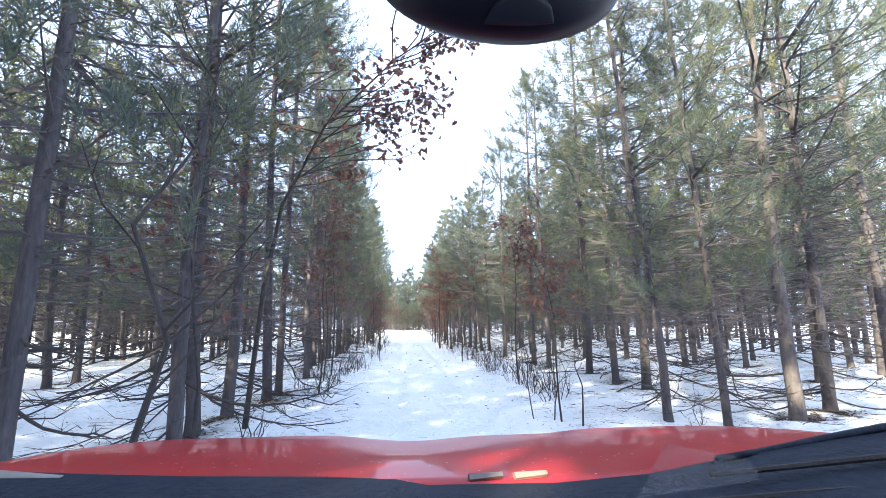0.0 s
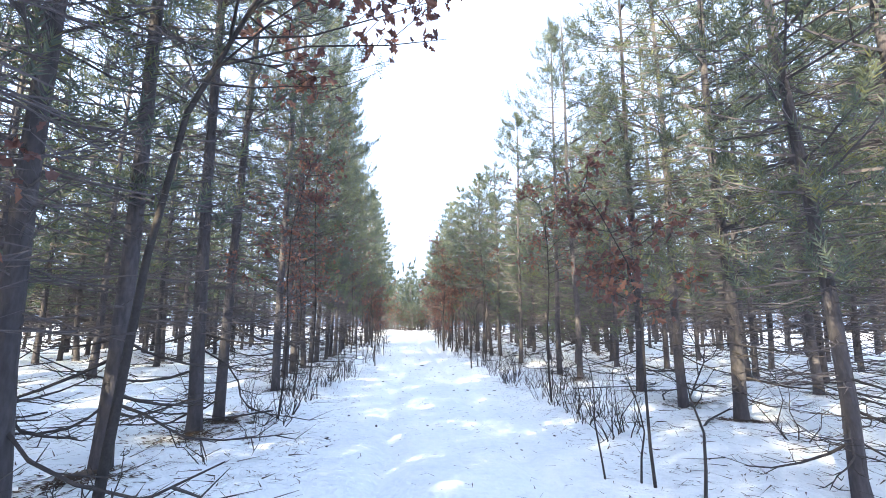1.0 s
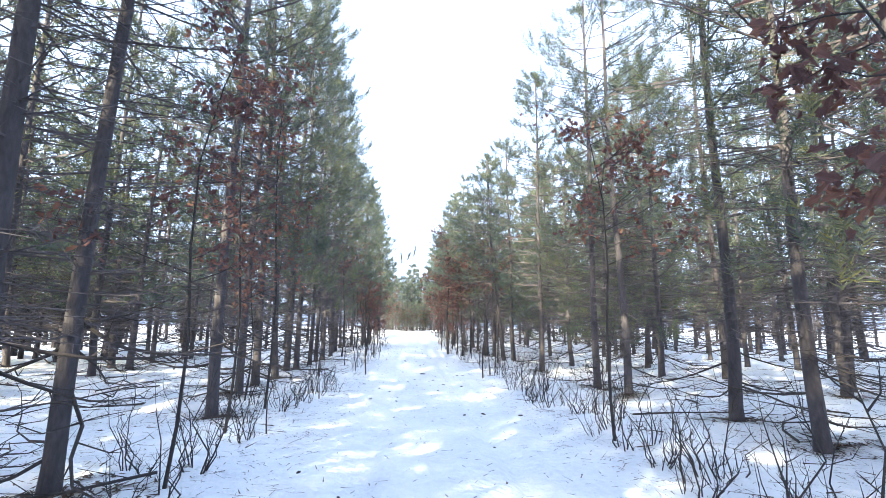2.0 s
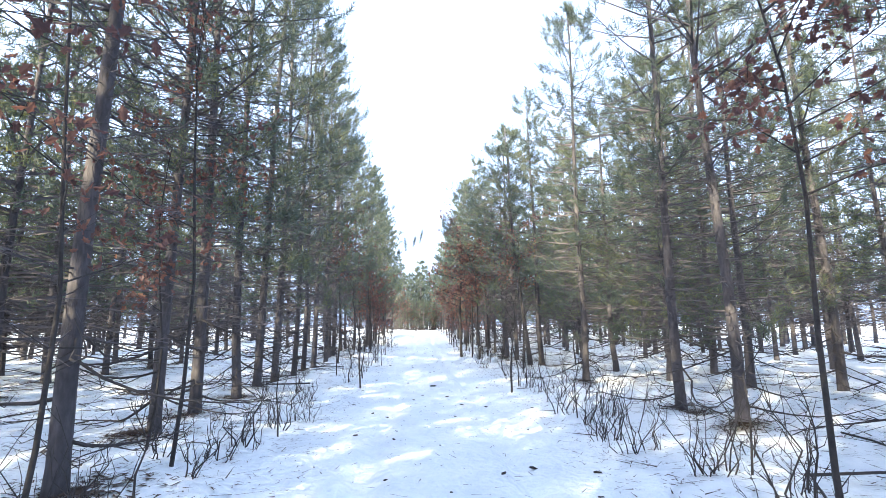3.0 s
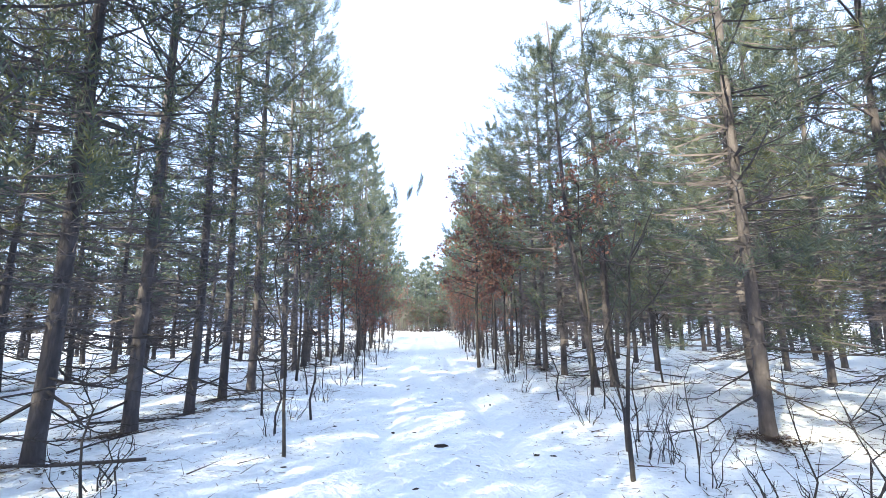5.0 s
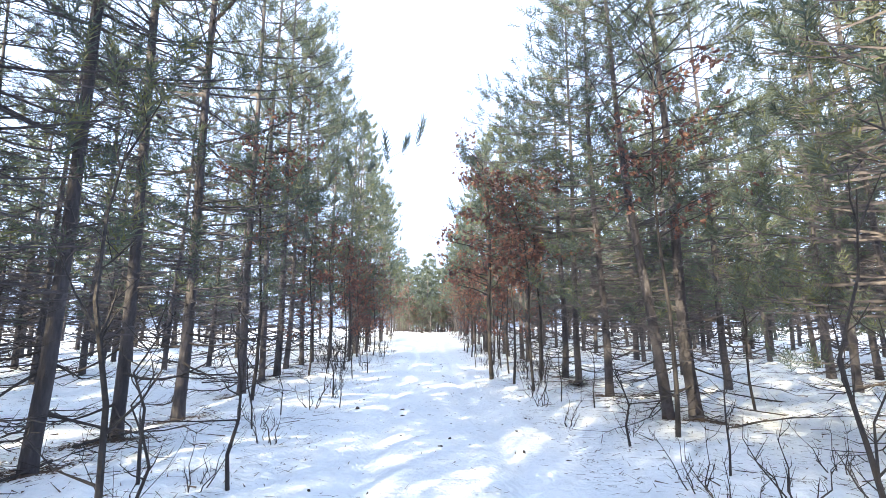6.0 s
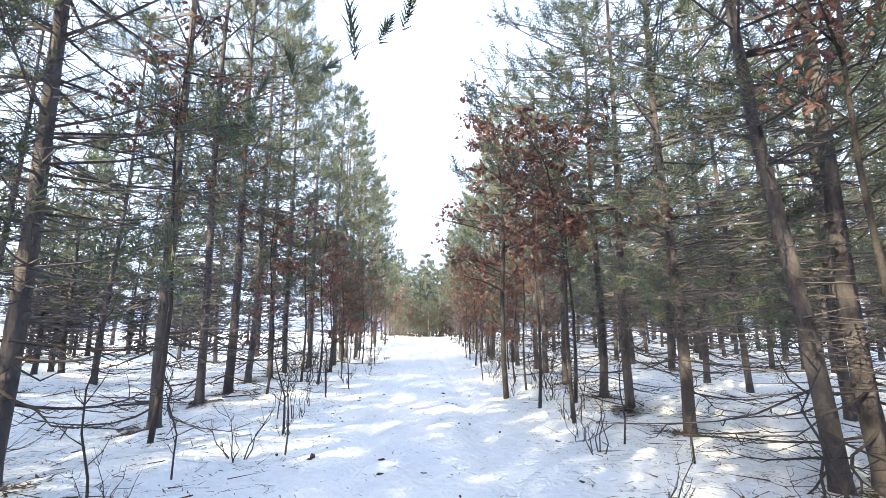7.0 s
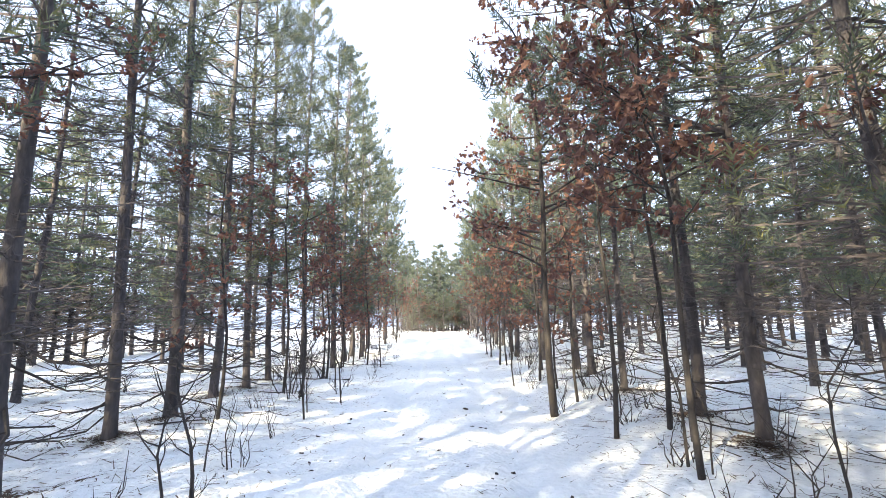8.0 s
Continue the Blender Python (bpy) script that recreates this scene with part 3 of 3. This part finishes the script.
def sapling(height, thick):
    """A bare upright stem with its twigs."""
    tree = new("bare_sapling")
    stem = Shape()
    way = [Vector((rnd(-0.04, 0.04) * k, rnd(-0.04, 0.04) * k, height * k / 5 - (0.1 if k == 0 else 0))) for k in range(6)]
    stem.tube(way, [thick * (1 - 0.8 * k / 5) for k in range(6)], 6)
    part("stem", stem.mesh("sapling_stem", OAK_BARK), tree)
    for k in range(8):
        s = Shape()
        q = rnd(1.0, 4.9)
        a = way[int(q)].lerp(way[int(q) + 1], q - int(q))
        b = a + Vector((rnd(-0.5, 0.5), rnd(-0.5, 0.5), rnd(0.25, 0.7))) * height * rnd(0.18, 0.4)
        m = a.lerp(b, 0.5) + Vector((rnd(-0.03, 0.03), rnd(-0.03, 0.03), -0.03))
        s.tube([a, m, b], [thick * 0.4, thick * 0.28, thick * 0.12], 4)
        for _ in range(3):
            c = m.lerp(b, rnd(0, 0.9))
            s.blade(c, Vector((rnd(-0.3, 0.3), rnd(-0.3, 0.3), rnd(0.1, 0.4))) * height * 0.25, thick * 0.3, any_way())
        part("twig", s.mesh("sapling_twig", OAK_BARK), tree)
    return tagged(tree, "thin leafless upright sapling in the snow", "bare sapling", "bare saplings along the track")


SAPLINGS = [sapling(rnd(1.5, 2.6), rnd(0.016, 0.026)) for k in range(5)]


def put(kinds, x, y, turn=None, size=1.0):
    ob = random.choice([k for k in kinds if k not in used] or kinds)
    m = pose(x, y, rise(x, y), rnd(-5, 5), rnd(-5, 5), rnd(0, 360))
    if ob not in used:
        used.add(ob)
        ob.matrix_basis = m
        made = ob
    else:
        made = copy_thing(ob, m)
    made.scale = (size, size, size)
    return made


for x, y, k in ((-0.92, 18.45, 1.0), (2.15, 17.45, 1.0), (-1.4, 28.5, 1.0), (2.61, 25.7, 0.9), (-1.3, 19.4, 0.6), (-1.08, 20.25, 0.8), (-1.65, 22.3, 0.6), (-0.93, 24.2, 0.5), (-1.22, 25.1, 0.7), (-1.57, 26.0, 0.5), (-1.22, 30.1, 0.75),
                (-1.3, 36.2, 0.8), (2.46, 18.3, 0.8), (5.4, 23.3, 1.0), (2.08, 31.6, 0.9), (2.12, 6.7, 0.6), (1.85, 6.8, 0.5), (2.3, 6.1, 0.6), (-1.5, 2.85, 1.5)):
    put(SAPLINGS, x, y, None, k)
for k in range(74):
    y = 5.6 + 0.48 * k + rnd(-0.3, 0.3)
    if (k * 7) % 5 < 2:
        put(SHRUBS, -1.15 - abs(random.gauss(0, 0.55)), y, None, rnd(0.7, 1.1))
        put(SHRUBS, 2.3 + abs(random.gauss(0, 0.6)), y + rnd(-0.3, 0.3), None, rnd(0.7, 1.1))

for k in range(17):
    put(SHRUBS, 2.35 + abs(random.gauss(0, 0.45)), 7.5 + 0.5 * k + rnd(-0.5, 0.5) + rnd(-0.2, 0.2), None, rnd(0.8, 1.3))
    put(SHRUBS, -1.35 - abs(random.gauss(0, 0.4)), 8.5 + 0.45 * k + rnd(-0.5, 0.5) + rnd(-0.2, 0.2), None, rnd(0.8, 1.25))

for k in range(80):  # brush under the farther trees, on both sides
    put(SHRUBS, random.choice((-1.9 - abs(random.gauss(0, 1.6)), 2.7 + abs(random.gauss(0, 1.6)))), 29 + 0.42 * k + rnd(-0.4, 0.4), None, rnd(1.1, 1.9))
for k in range(40):  # brush where the track turns away
    put(SHRUBS, -3.5 + 0.21 * k + rnd(-0.3, 0.3), rnd(64, 69), None, rnd(1.8, 3.0))
for k in range(16):
    put(SAPLINGS, 2.35 + abs(random.gauss(0, 0.4)), 8.5 + 1.3 * k + rnd(-0.5, 0.5), None, rnd(0.4, 0.75))
    put(SHRUBS, 2.4 + abs(random.gauss(0, 0.4)), 8.0 + 0.8 * k + rnd(-0.4, 0.4), None, rnd(0.7, 1.2))
    if k % 2:
        put(SAPLINGS, -1.3 - abs(random.gauss(0, 0.4)), 9.5 + 1.5 * k + rnd(-0.5, 0.5), None, rnd(0.35, 0.7))

# ---------------------------------------------------------------- sticks, chips and litter on the snow


def stick(length):
    s = Shape()
    way = [Vector((length * (q - 0.5), 0.12 * length * math.sin(3 * q), 0.02 + 0.05 * length * q)) for q in (0, 0.3, 0.6, 1.0)]
    s.tube(way, [0.014, 0.012, 0.008, 0.003], 5)
    for _ in range(5):
        q = rnd(0.3, 2.9)
        a = way[int(q)].lerp(way[int(q) + 1], q - int(q))
        s.tube([a, a + Vector((rnd(0.1, 0.3), rnd(-0.25, 0.25), rnd(0.0, 0.12))) * length], [0.005, 0.002], 3, False)
    return s


random.seed(61)
STICKS = [tagged(new("fallen_branch", stick(rnd(0.8, 1.8)).mesh("fallen_branch", OAK_BARK)), "fallen dead branch lying on the snow", "branch", "fallen branches") for _ in range(6)]
for k in range(70):
    side = random.choice((-1, 1))
    x = (-2.4 - abs(random.gauss(0, 2.2))) if side < 0 else (3.5 + abs(random.gauss(0, 2.2)))
    y = rnd(5, 36)
    ob = put(STICKS, x, y, None, rnd(0.7, 1.2))
    ob.matrix_basis = pose(x, y, rise(x, y), 0, rnd(-4, 4), rnd(0, 360)) @ Matrix.Diagonal((*ob.scale, 1))


def chip():
    s = Shape()
    n = 6
    ring = [(math.cos(2 * math.pi * k / n) * rnd(0.6, 1.3), math.sin(2 * math.pi * k / n) * rnd(0.2, 0.6)) for k in range(n)]
    s.v = [Vector((x * 0.05, y * 0.05, -0.004)) for x, y in ring] + [Vector((x * 0.042, y * 0.042, rnd(0.006, 0.016))) for x, y in ring]
    s.f = [(k, (k + 1) % n, n + (k + 1) % n, n + k) for k in range(n)] + [tuple(range(n, 2 * n)), tuple(reversed(range(n)))]
    return s


CHIPS = [tagged(new("bark_chip", chip().mesh("bark_chip", CHIP)), "dark bark scrap lying on the snowy track", "bark scrap", "bark scraps on the track") for _ in range(5)]
put(CHIPS, 0.64, 18.8, None, 1.8)
put(CHIPS, 0.93, 29.15, None, 1.4)
put(CHIPS, -0.62, 24.1, None, 1.8)
for k in range(190):
    put(CHIPS, MIDDLE + rnd(-1.6, 1.6), rnd(8, 38), None, rnd(0.25, 0.95))


def build_litter():
    s = Shape()
    for y0, x0, g in LEFT_ROW + RIGHT_ROW + LEFT_BACK[:12] + RIGHT_BACK[:12]:
        cx, cy, r = rnd(-0.15, 0.15), rnd(-0.25, 0.1), rnd(0.25, 0.5)
        for _ in range(420):
            g, q = rnd(0, 2 * math.pi), abs(random.gauss(0, 0.6))
            x, y = x0 + cx + math.cos(g) * r * q * 1.3, y0 + cy + math.sin(g) * r * q
            a = rnd(0, 2 * math.pi)
            s.blade(Vector((x, y, rise(x, y) + rnd(0.006, 0.014))), Vector((math.cos(a), math.sin(a), rnd(-0.02, 0.1))) * rnd(0.06, 0.14), rnd(0.015, 0.035), Vector((0, 0, 1)))
    for _ in range(44000):
        x, y = random.gauss(0.6, 5.5), rnd(3.5, 38)
        if abs(x - MIDDLE) < 1.3 and random.random() < 0.85:
            continue
        a = rnd(0, 2 * math.pi)
        s.blade(Vector((x, y, rise(x, y) + rnd(0.006, 0.016))), Vector((math.cos(a), math.sin(a), rnd(0.0, 0.08))) * rnd(0.03, 0.15), rnd(0.005, 0.014), Vector((0, 0, 1)))
    for _ in range(10000):  # broken twig ends
        x, y = MIDDLE + random.choice((-1, 1)) * rnd(1.6, 11), rnd(5, 42)
        a, size = rnd(0, 2 * math.pi), rnd(0.08, 0.42)
        s.blade(Vector((x, y, rise(x, y) + rnd(0.008, 0.03))), Vector((math.cos(a), math.sin(a), rnd(-0.02, 0.16))) * size, rnd(0.006, 0.014), Vector((0, 0, 1)) if random.random() < 0.5 else any_way())
    return tagged(new("needle_litter", s.mesh("needle_litter", LITTER)), "brown fallen needles and twig bits scattered over snow", "needle litter", kind="stuff")


build_litter()

# ---------------------------------------------------------------- the car, where the drive begins
RED = varied("red_car_paint", [(0.3, 0.012, 0.014), (0.42, 0.022, 0.026)], 3.0, 0.5)
RED.node_tree.nodes["Principled BSDF"].inputs["Coat Weight"].default_value = 0.35
RED.node_tree.nodes["Principled BSDF"].inputs["Coat Roughness"].default_value = 0.03
RED.node_tree.nodes["Principled BSDF"].inputs["Specular IOR Level"].default_value = 0.25
# dried salt specks on the paint
n, l = RED.node_tree.nodes, RED.node_tree.links
speck = n.new("ShaderNodeTexVoronoi")
speck.inputs["Scale"].default_value = 55.0
edge = n.new("ShaderNodeMapRange")
edge.inputs["From Min"].default_value, edge.inputs["From Max"].default_value = 0.05, 0.13
edge.inputs["To Min"].default_value, edge.inputs["To Max"].default_value = 0.55, 0.0
salted = n.new("ShaderNodeMixRGB")
salted.inputs["Color2"].default_value = (0.62, 0.56, 0.56, 1)
l.new(n["Texture Coordinate"].outputs["Object"], speck.inputs["Vector"])
l.new(speck.outputs["Distance"], edge.inputs["Value"])
l.new(edge.outputs[0], salted.inputs["Fac"])
l.new(n["Color Ramp"].outputs[0], salted.inputs["Color1"])
l.new(salted.outputs[0], n["Principled BSDF"].inputs["Base Color"])
PLASTIC = varied("dusty_black_plastic", [(0.008, 0.012, 0.022), (0.02, 0.027, 0.044)], 9.0, 0.7, 0.3, 60.0)
PLASTIC.node_tree.nodes["Principled BSDF"].inputs["Specular IOR Level"].default_value = 0.2
GREY_TRIM = varied("grey_trim", [(0.16, 0.15, 0.14), (0.24, 0.23, 0.21)], 8.0, 0.5)
HOUSING = varied("mirror_housing", [(0.009, 0.011, 0.028), (0.014, 0.017, 0.04)], 9.0, 0.45)
COVER = varied("slate_cover", [(0.02, 0.026, 0.045), (0.028, 0.036, 0.06)], 12.0, 0.5)
RUBBER = varied("tyre_rubber", [(0.02, 0.02, 0.02), (0.04, 0.04, 0.04)], 12.0, 0.85, 0.4, 50.0)
ALLOY = varied("wheel_alloy", [(0.45, 0.45, 0.46), (0.55, 0.55, 0.56)], 10.0, 0.35)
MIRROR = material("mirror_glass", (0.8, 0.8, 0.82), 0.03, 1.0)[0]
CAR_X = 0.1
MIRROR_X, MIRROR_HALF = 0.067, 0.096
FILM, n, l, b = material("scratched_clear_film", (0.55, 0.58, 0.62), 0.35)
scratch = n.new("ShaderNodeTexNoise")
scratch.inputs["Scale"].default_value, scratch.inputs["Detail"].default_value = 90.0, 6
dense = n.new("ShaderNodeMapRange")
dense.inputs["From Min"].default_value, dense.inputs["From Max"].default_value = 0.5, 0.72
dense.inputs["To Min"].default_value, dense.inputs["To Max"].default_value = 0.05, 0.4
clear = n.new("ShaderNodeBsdfTransparent")
both = n.new("ShaderNodeMixShader")
l.new(scratch.outputs[0], dense.inputs["Value"])
l.new(dense.outputs[0], both.inputs[0])
l.new(clear.outputs[0], both.inputs[1])
l.new(b.outputs[0], both.inputs[2])
l.new(both.outputs[0], n["Material Output"].inputs[0])


def bonnet_height(x, y):
    """The bonnet falls forward, with a shallow hollow between two ridges."""
    fall = 0.145 * (max(0.0, y - 0.75) / 0.85) ** 1.3
    hollow = (0.013 / (1 + ((x - 0.18) / 0.33) ** 10) + 0.011 * math.exp(-((x - 0.04) / 0.13) ** 2)) * min(1.0, max(0.0, (y - 0.7) / 0.6))
    edge = 0.10 * max(0.0, (abs(x - CAR_X) - 0.74) / 0.11) ** 2
    return 1.115 - fall - hollow - edge


def loft(sections):
    """Skins rings of equal count, and closes both ends."""
    s = Shape()
    n = len(sections[0])
    for ring in sections:
        s.v += [Vector(p) for p in ring]
    for k in range(len(sections) - 1):
        for q in range(n):
            a, b = k * n + q, k * n + (q + 1) % n
            s.f.append((a, b, b + n, a + n))
    s.f.append(tuple(reversed(range(n))))
    s.f.append(tuple((len(sections) - 1) * n + q for q in range(n)))
    return s


def hull_ring(y, half, low, top):
    r = 0.09
    ring = []
    for cx, cz, start in ((half - r, top - r, 0), (-half + r, top - r, 90), (-half + r, low + r, 180), (half - r, low + r, 270)):
        for k in range(4):
            g = radians(start + 30 * k)
            ring.append((CAR_X + cx + r * math.cos(g), y, cz + r * math.sin(g)))
    return ring


def build_car():
    car = new("car")
    hull = loft([hull_ring(*q) for q in ((-2.62, 0.70, 0.5, 0.9), (-2.5, 0.82, 0.36, 1.02), (-1.6, 0.86, 0.32, 1.06), (0.0, 0.86, 0.32, 1.07), (0.62, 0.86, 0.32, 1.07), (1.0, 0.85, 0.34, 1.04), (1.35, 0.84, 0.36, 0.98), (1.6, 0.82, 0.38, 0.91), (1.74, 0.74, 0.45, 0.84), (1.78, 0.66, 0.5, 0.78))])
    part("body", hull.mesh("car_body", RED, True), car)
    top = Shape()
    nx, ny = 44, 24
    for under in (0.0, 0.02):
        for j in range(ny + 1):
            for i in range(nx + 1):
                y = 0.62 + 1.0 * j / ny
                x = CAR_X + (i / nx - 0.5) * 1.7 * (1.0 - 0.05 * (j / ny) ** 3)
                y2 = y - 0.10 * (2 * i / nx - 1) ** 2 * (j / ny) ** 2
                top.v.append(Vector((x, y2, bonnet_height(x, y2) - under - 0.05 * max(0, (j - ny + 2) / 2) ** 2)))
    w, half = nx + 1, (nx + 1) * (ny + 1)
    for j in range(ny):
        for i in range(nx):
            a = j * w + i
            top.f += [(a, a + 1, a + w + 1, a + w), (half + a + w, half + a + w + 1, half + a + 1, half + a)]
    rim = [j for j in range(w)] + [j * w + nx for j in range(1, ny + 1)] + [ny * w + i for i in range(nx - 1, -1, -1)] + [j * w for j in range(ny - 1, 0, -1)]
    top.f += [(b, a, a + half, b + half) for a, b in zip(rim, rim[1:] + rim[:1])]
    part("bonnet", top.mesh("car_bonnet", RED, True), car, "glossy red bonnet with a shallow hollow")
    # unseen black slab, added to keep red bounce light off the mirror
    cabin = loft([[(CAR_X + sx * 0.8, y, z) for sx, z in ((-1, 1.05), (-1, 1.082), (1, 1.082), (1, 1.05))] for y in (-2.3, 0.6)])
    part("bounce_slab", cabin.mesh("car_bounce_slab", PLASTIC), car, "unseen black slab against red bounce on the mirror")
    # dark scuttle and dashboard under the windscreen
    edge = ((-0.8, 1.165), (-0.47, 1.15), (-0.36, 1.143), (-0.16, 1.132), (-0.01, 1.126), (0.03, 1.118), (0.2, 1.115), (0.32, 1.122), (0.48, 1.146), (0.664, 1.17), (0.95, 1.19))
    dash = Shape()
    for x, z in edge:
        for y, dz in ((0.64, -0.09), (0.635, -0.012), (0.62, 0.0), (0.56, -0.004), (0.4, -0.02), (0.3, -0.06), (0.28, -0.2)):
            dash.v.append(Vector((x, y, z + dz)))
    for k in range(len(edge) - 1):
        for q in range(6):
            a = k * 7 + q
            dash.f.append((a, a + 1, a + 8, a + 7))
    for k in (0, len(edge) - 1):
        dash.f.append(tuple(k * 7 + q for q in range(7)))
    dashboard = part("dashboard", dash.mesh("car_dashboard", PLASTIC, True), car, "dusty black dashboard top")
    trim = Shape()
    trim.tube([(-0.62, 0.6, 1.148), (-0.5, 0.606, 1.145), (-0.395, 0.61, 1.14)], [0.012, 0.014, 0.006], 6)
    part("corner_strip", trim.mesh("car_corner_strip", GREY_TRIM, True), dashboard, "pale grey strip at the dashboard corner")
    for pts in (((0.40, 0.6, 1.143), (0.47, 0.62, 1.143), (0.58, 0.62, 1.159), (0.86, 0.6, 1.205)), ((-0.5, 0.655, 1.131), (-0.3, 0.66, 1.122), (-0.1, 0.66, 1.114), (0.06, 0.655, 1.103))):
        wiper = Shape()
        wiper.tube(pts, [0.004, 0.005, 0.006, 0.007], 6)
        arm = part("wiper", wiper.mesh("car_wiper", PLASTIC, True), car, "black wiper arm")
        blade = Shape()
        blade.tube([Vector(p) + Vector((0, 0.012, -0.012)) for p in pts[:3]], [0.005, 0.006, 0.005], 4)
        part("blade", blade.mesh("car_wiper_blade", RUBBER), arm)
    for x in (0.085, 0.145):
        clip = Shape()
        clip.tube([(x, 0.64, 1.118), (x + 0.045, 0.645, 1.1195)], [0.0065, 0.0045], 5)
        part("washer_jet", clip.mesh("car_jet", GREY_TRIM), car)
    # roof, pillars and mirror
    roof = loft([[(CAR_X + sx * w, y, z + dz) for sx, dz in ((-1, 0), (-0.6, 0.035), (0, 0.045), (0.6, 0.035), (1, 0), (0.6, -0.02), (0, -0.012), (-0.6, -0.02))] for y, w, z in ((-2.3, 0.58, 1.6), (-1.6, 0.62, 1.68), (-0.5, 0.62, 1.7), (0.0, 0.6, 1.67))])
    part("roof", roof.mesh("car_roof", RED, True), car)
    for side in (-1, 1):
        for low, high in (((0.72, 0.62, 1.06), (0.58, -0.02, 1.68)), ((0.8, -0.75, 1.04), (0.6, -0.78, 1.69)), ((0.78, -2.4, 1.0), (0.57, -2.2, 1.61))):
            p = Shape()
            p.tube([(CAR_X + side * low[0], low[1], low[2]), (CAR_X + side * high[0], high[1], high[2])], [0.045, 0.035], 6)
            part("pillar", p.mesh("car_pillar", RED, True), car)
        light = loft([[(CAR_X + side * 0.58 + 0.15 * math.cos(g) * k, 1.66 + 0.08 * (1 - k), 0.72 + 0.07 * math.sin(g) * k) for g in [2 * math.pi * q / 12 for q in range(12)]] for k in (1.0, 0.96, 0.6)])
        part("headlight", light.mesh("car_headlight", GREY_TRIM, True), car, "clear headlight")
        for y in (1.02, -1.72):
            wheel = part("wheel", None, car)
            for name, mat, r, wide in (("tyre", RUBBER, 0.35, 0.2), ("rim", ALLOY, 0.22, 0.21)):
                x0, g = CAR_X + side * 0.76, 24
                ring = [[(x0 + dx * wide * 0.5, y + rr * math.cos(2 * math.pi * q / g), 0.335 + rr * math.sin(2 * math.pi * q / g)) for q in range(g)] for dx, rr in ((-1, r * 0.86), (-0.8, r), (0.8, r), (1, r * 0.86))]
                part(name, loft(ring).mesh("car_" + name, mat), wheel)
    # a worn film tag stuck inside the windscreen, and a second seam along the scuttle
    tag = Shape()
    corners = [Vector(p) for p in ((0.279, 0.5, 1.188), (0.372, 0.5, 1.1685), (0.3795, 0.5, 1.1484), (0.2437, 0.5, 1.136))]
    tag.v = corners + [p + Vector((0, 0.0015, 0)) for p in corners]
    tag.f = [(0, 1, 2, 3), (7, 6, 5, 4)] + [(k, 4 + k, 4 + (k + 1) % 4, (k + 1) % 4) for k in range(4)]
    part("film_tag", tag.mesh("car_film_tag", FILM), car, "scratched clear film tag on the windscreen")
    for a, b in (((0.36, 0.555, 1.138), (0.86, 0.5, 1.196)), ((0.3, 0.53, 1.118), (0.8, 0.46, 1.168))):
        seam = Shape()
        seam.tube([a, Vector(a).lerp(Vector(b), 0.5) + Vector((0, 0, -0.004)), b], [0.003, 0.0045, 0.005], 6)
        part("scuttle_seam", seam.mesh("car_seam", RUBBER), dashboard, "black rubber scuttle seal")
    rings = []
    for k in range(25):
        g = math.pi * k / 24
        r = max(0.02, math.sin(g) ** 0.8)
        rings.append([(MIRROR_X - MIRROR_HALF * math.cos(g), 0.30 + 0.04 * r * math.cos(2 * math.pi * q / 36), 1.583 + 0.066 * r * math.sin(2 * math.pi * q / 36) + 0.004 * math.cos(g)) for q in range(36)])
    mirror = part("rear_view_mirror", loft(rings).mesh("car_mirror", HOUSING, True), car, "black rear-view mirror housing")
    face = loft([[(0.072 + 0.09 * math.cos(2 * math.pi * q / 20) * k, 0.262 - dy, 1.58 + 0.05 * math.sin(2 * math.pi * q / 20) * k) for q in range(20)] for k, dy in ((1.0, 0.0), (0.97, 0.006))])
    part("mirror_glass", face.mesh("car_mirror_glass", MIRROR), mirror)
    cover = Shape()  # half-round cover, proud of the housing
    for grow in (1.035, 1.0):
        for j in range(7):
            for i in range(13):
                u = -1 + 2 * i / 12
                a = radians(252 - 24 * j / 6 * math.sqrt(max(0.0, 1 - u * u)))
                x = 0.079 + 0.025 * u
                r = (1 - ((MIRROR_X - x) / MIRROR_HALF) ** 2) ** 0.4 * grow
                cover.v.append(Vector((x, 0.30 + 0.04 * r * math.cos(a), 1.583 + 0.066 * r * math.sin(a))))
    for j in range(6):
        for i in range(12):
            a = j * 13 + i
            cover.f += [(a, a + 1, a + 14, a + 13), (91 + a + 13, 91 + a + 14, 91 + a + 1, 91 + a)]
    around = list(range(13)) + [78 + i for i in range(12, -1, -1)]
    cover.f += [(b, a, a + 91, b + 91) for a, b in zip(around, around[1:] + around[:1])]
    part("sensor_cover", cover.mesh("car_mirror_cover", COVER, True), mirror, "half-round slate-blue cover")
    stalk = Shape()
    stalk.tube([(0.072, 0.31, 1.62), (0.08, 0.2, 1.67), (0.09, -0.03, 1.69)], [0.014, 0.012, 0.014], 8)
    part("stalk", stalk.mesh("car_mirror_stalk", PLASTIC, True), mirror)
    return tagged(car, "red car with black wipers standing on the snowy track", "car")


build_car()
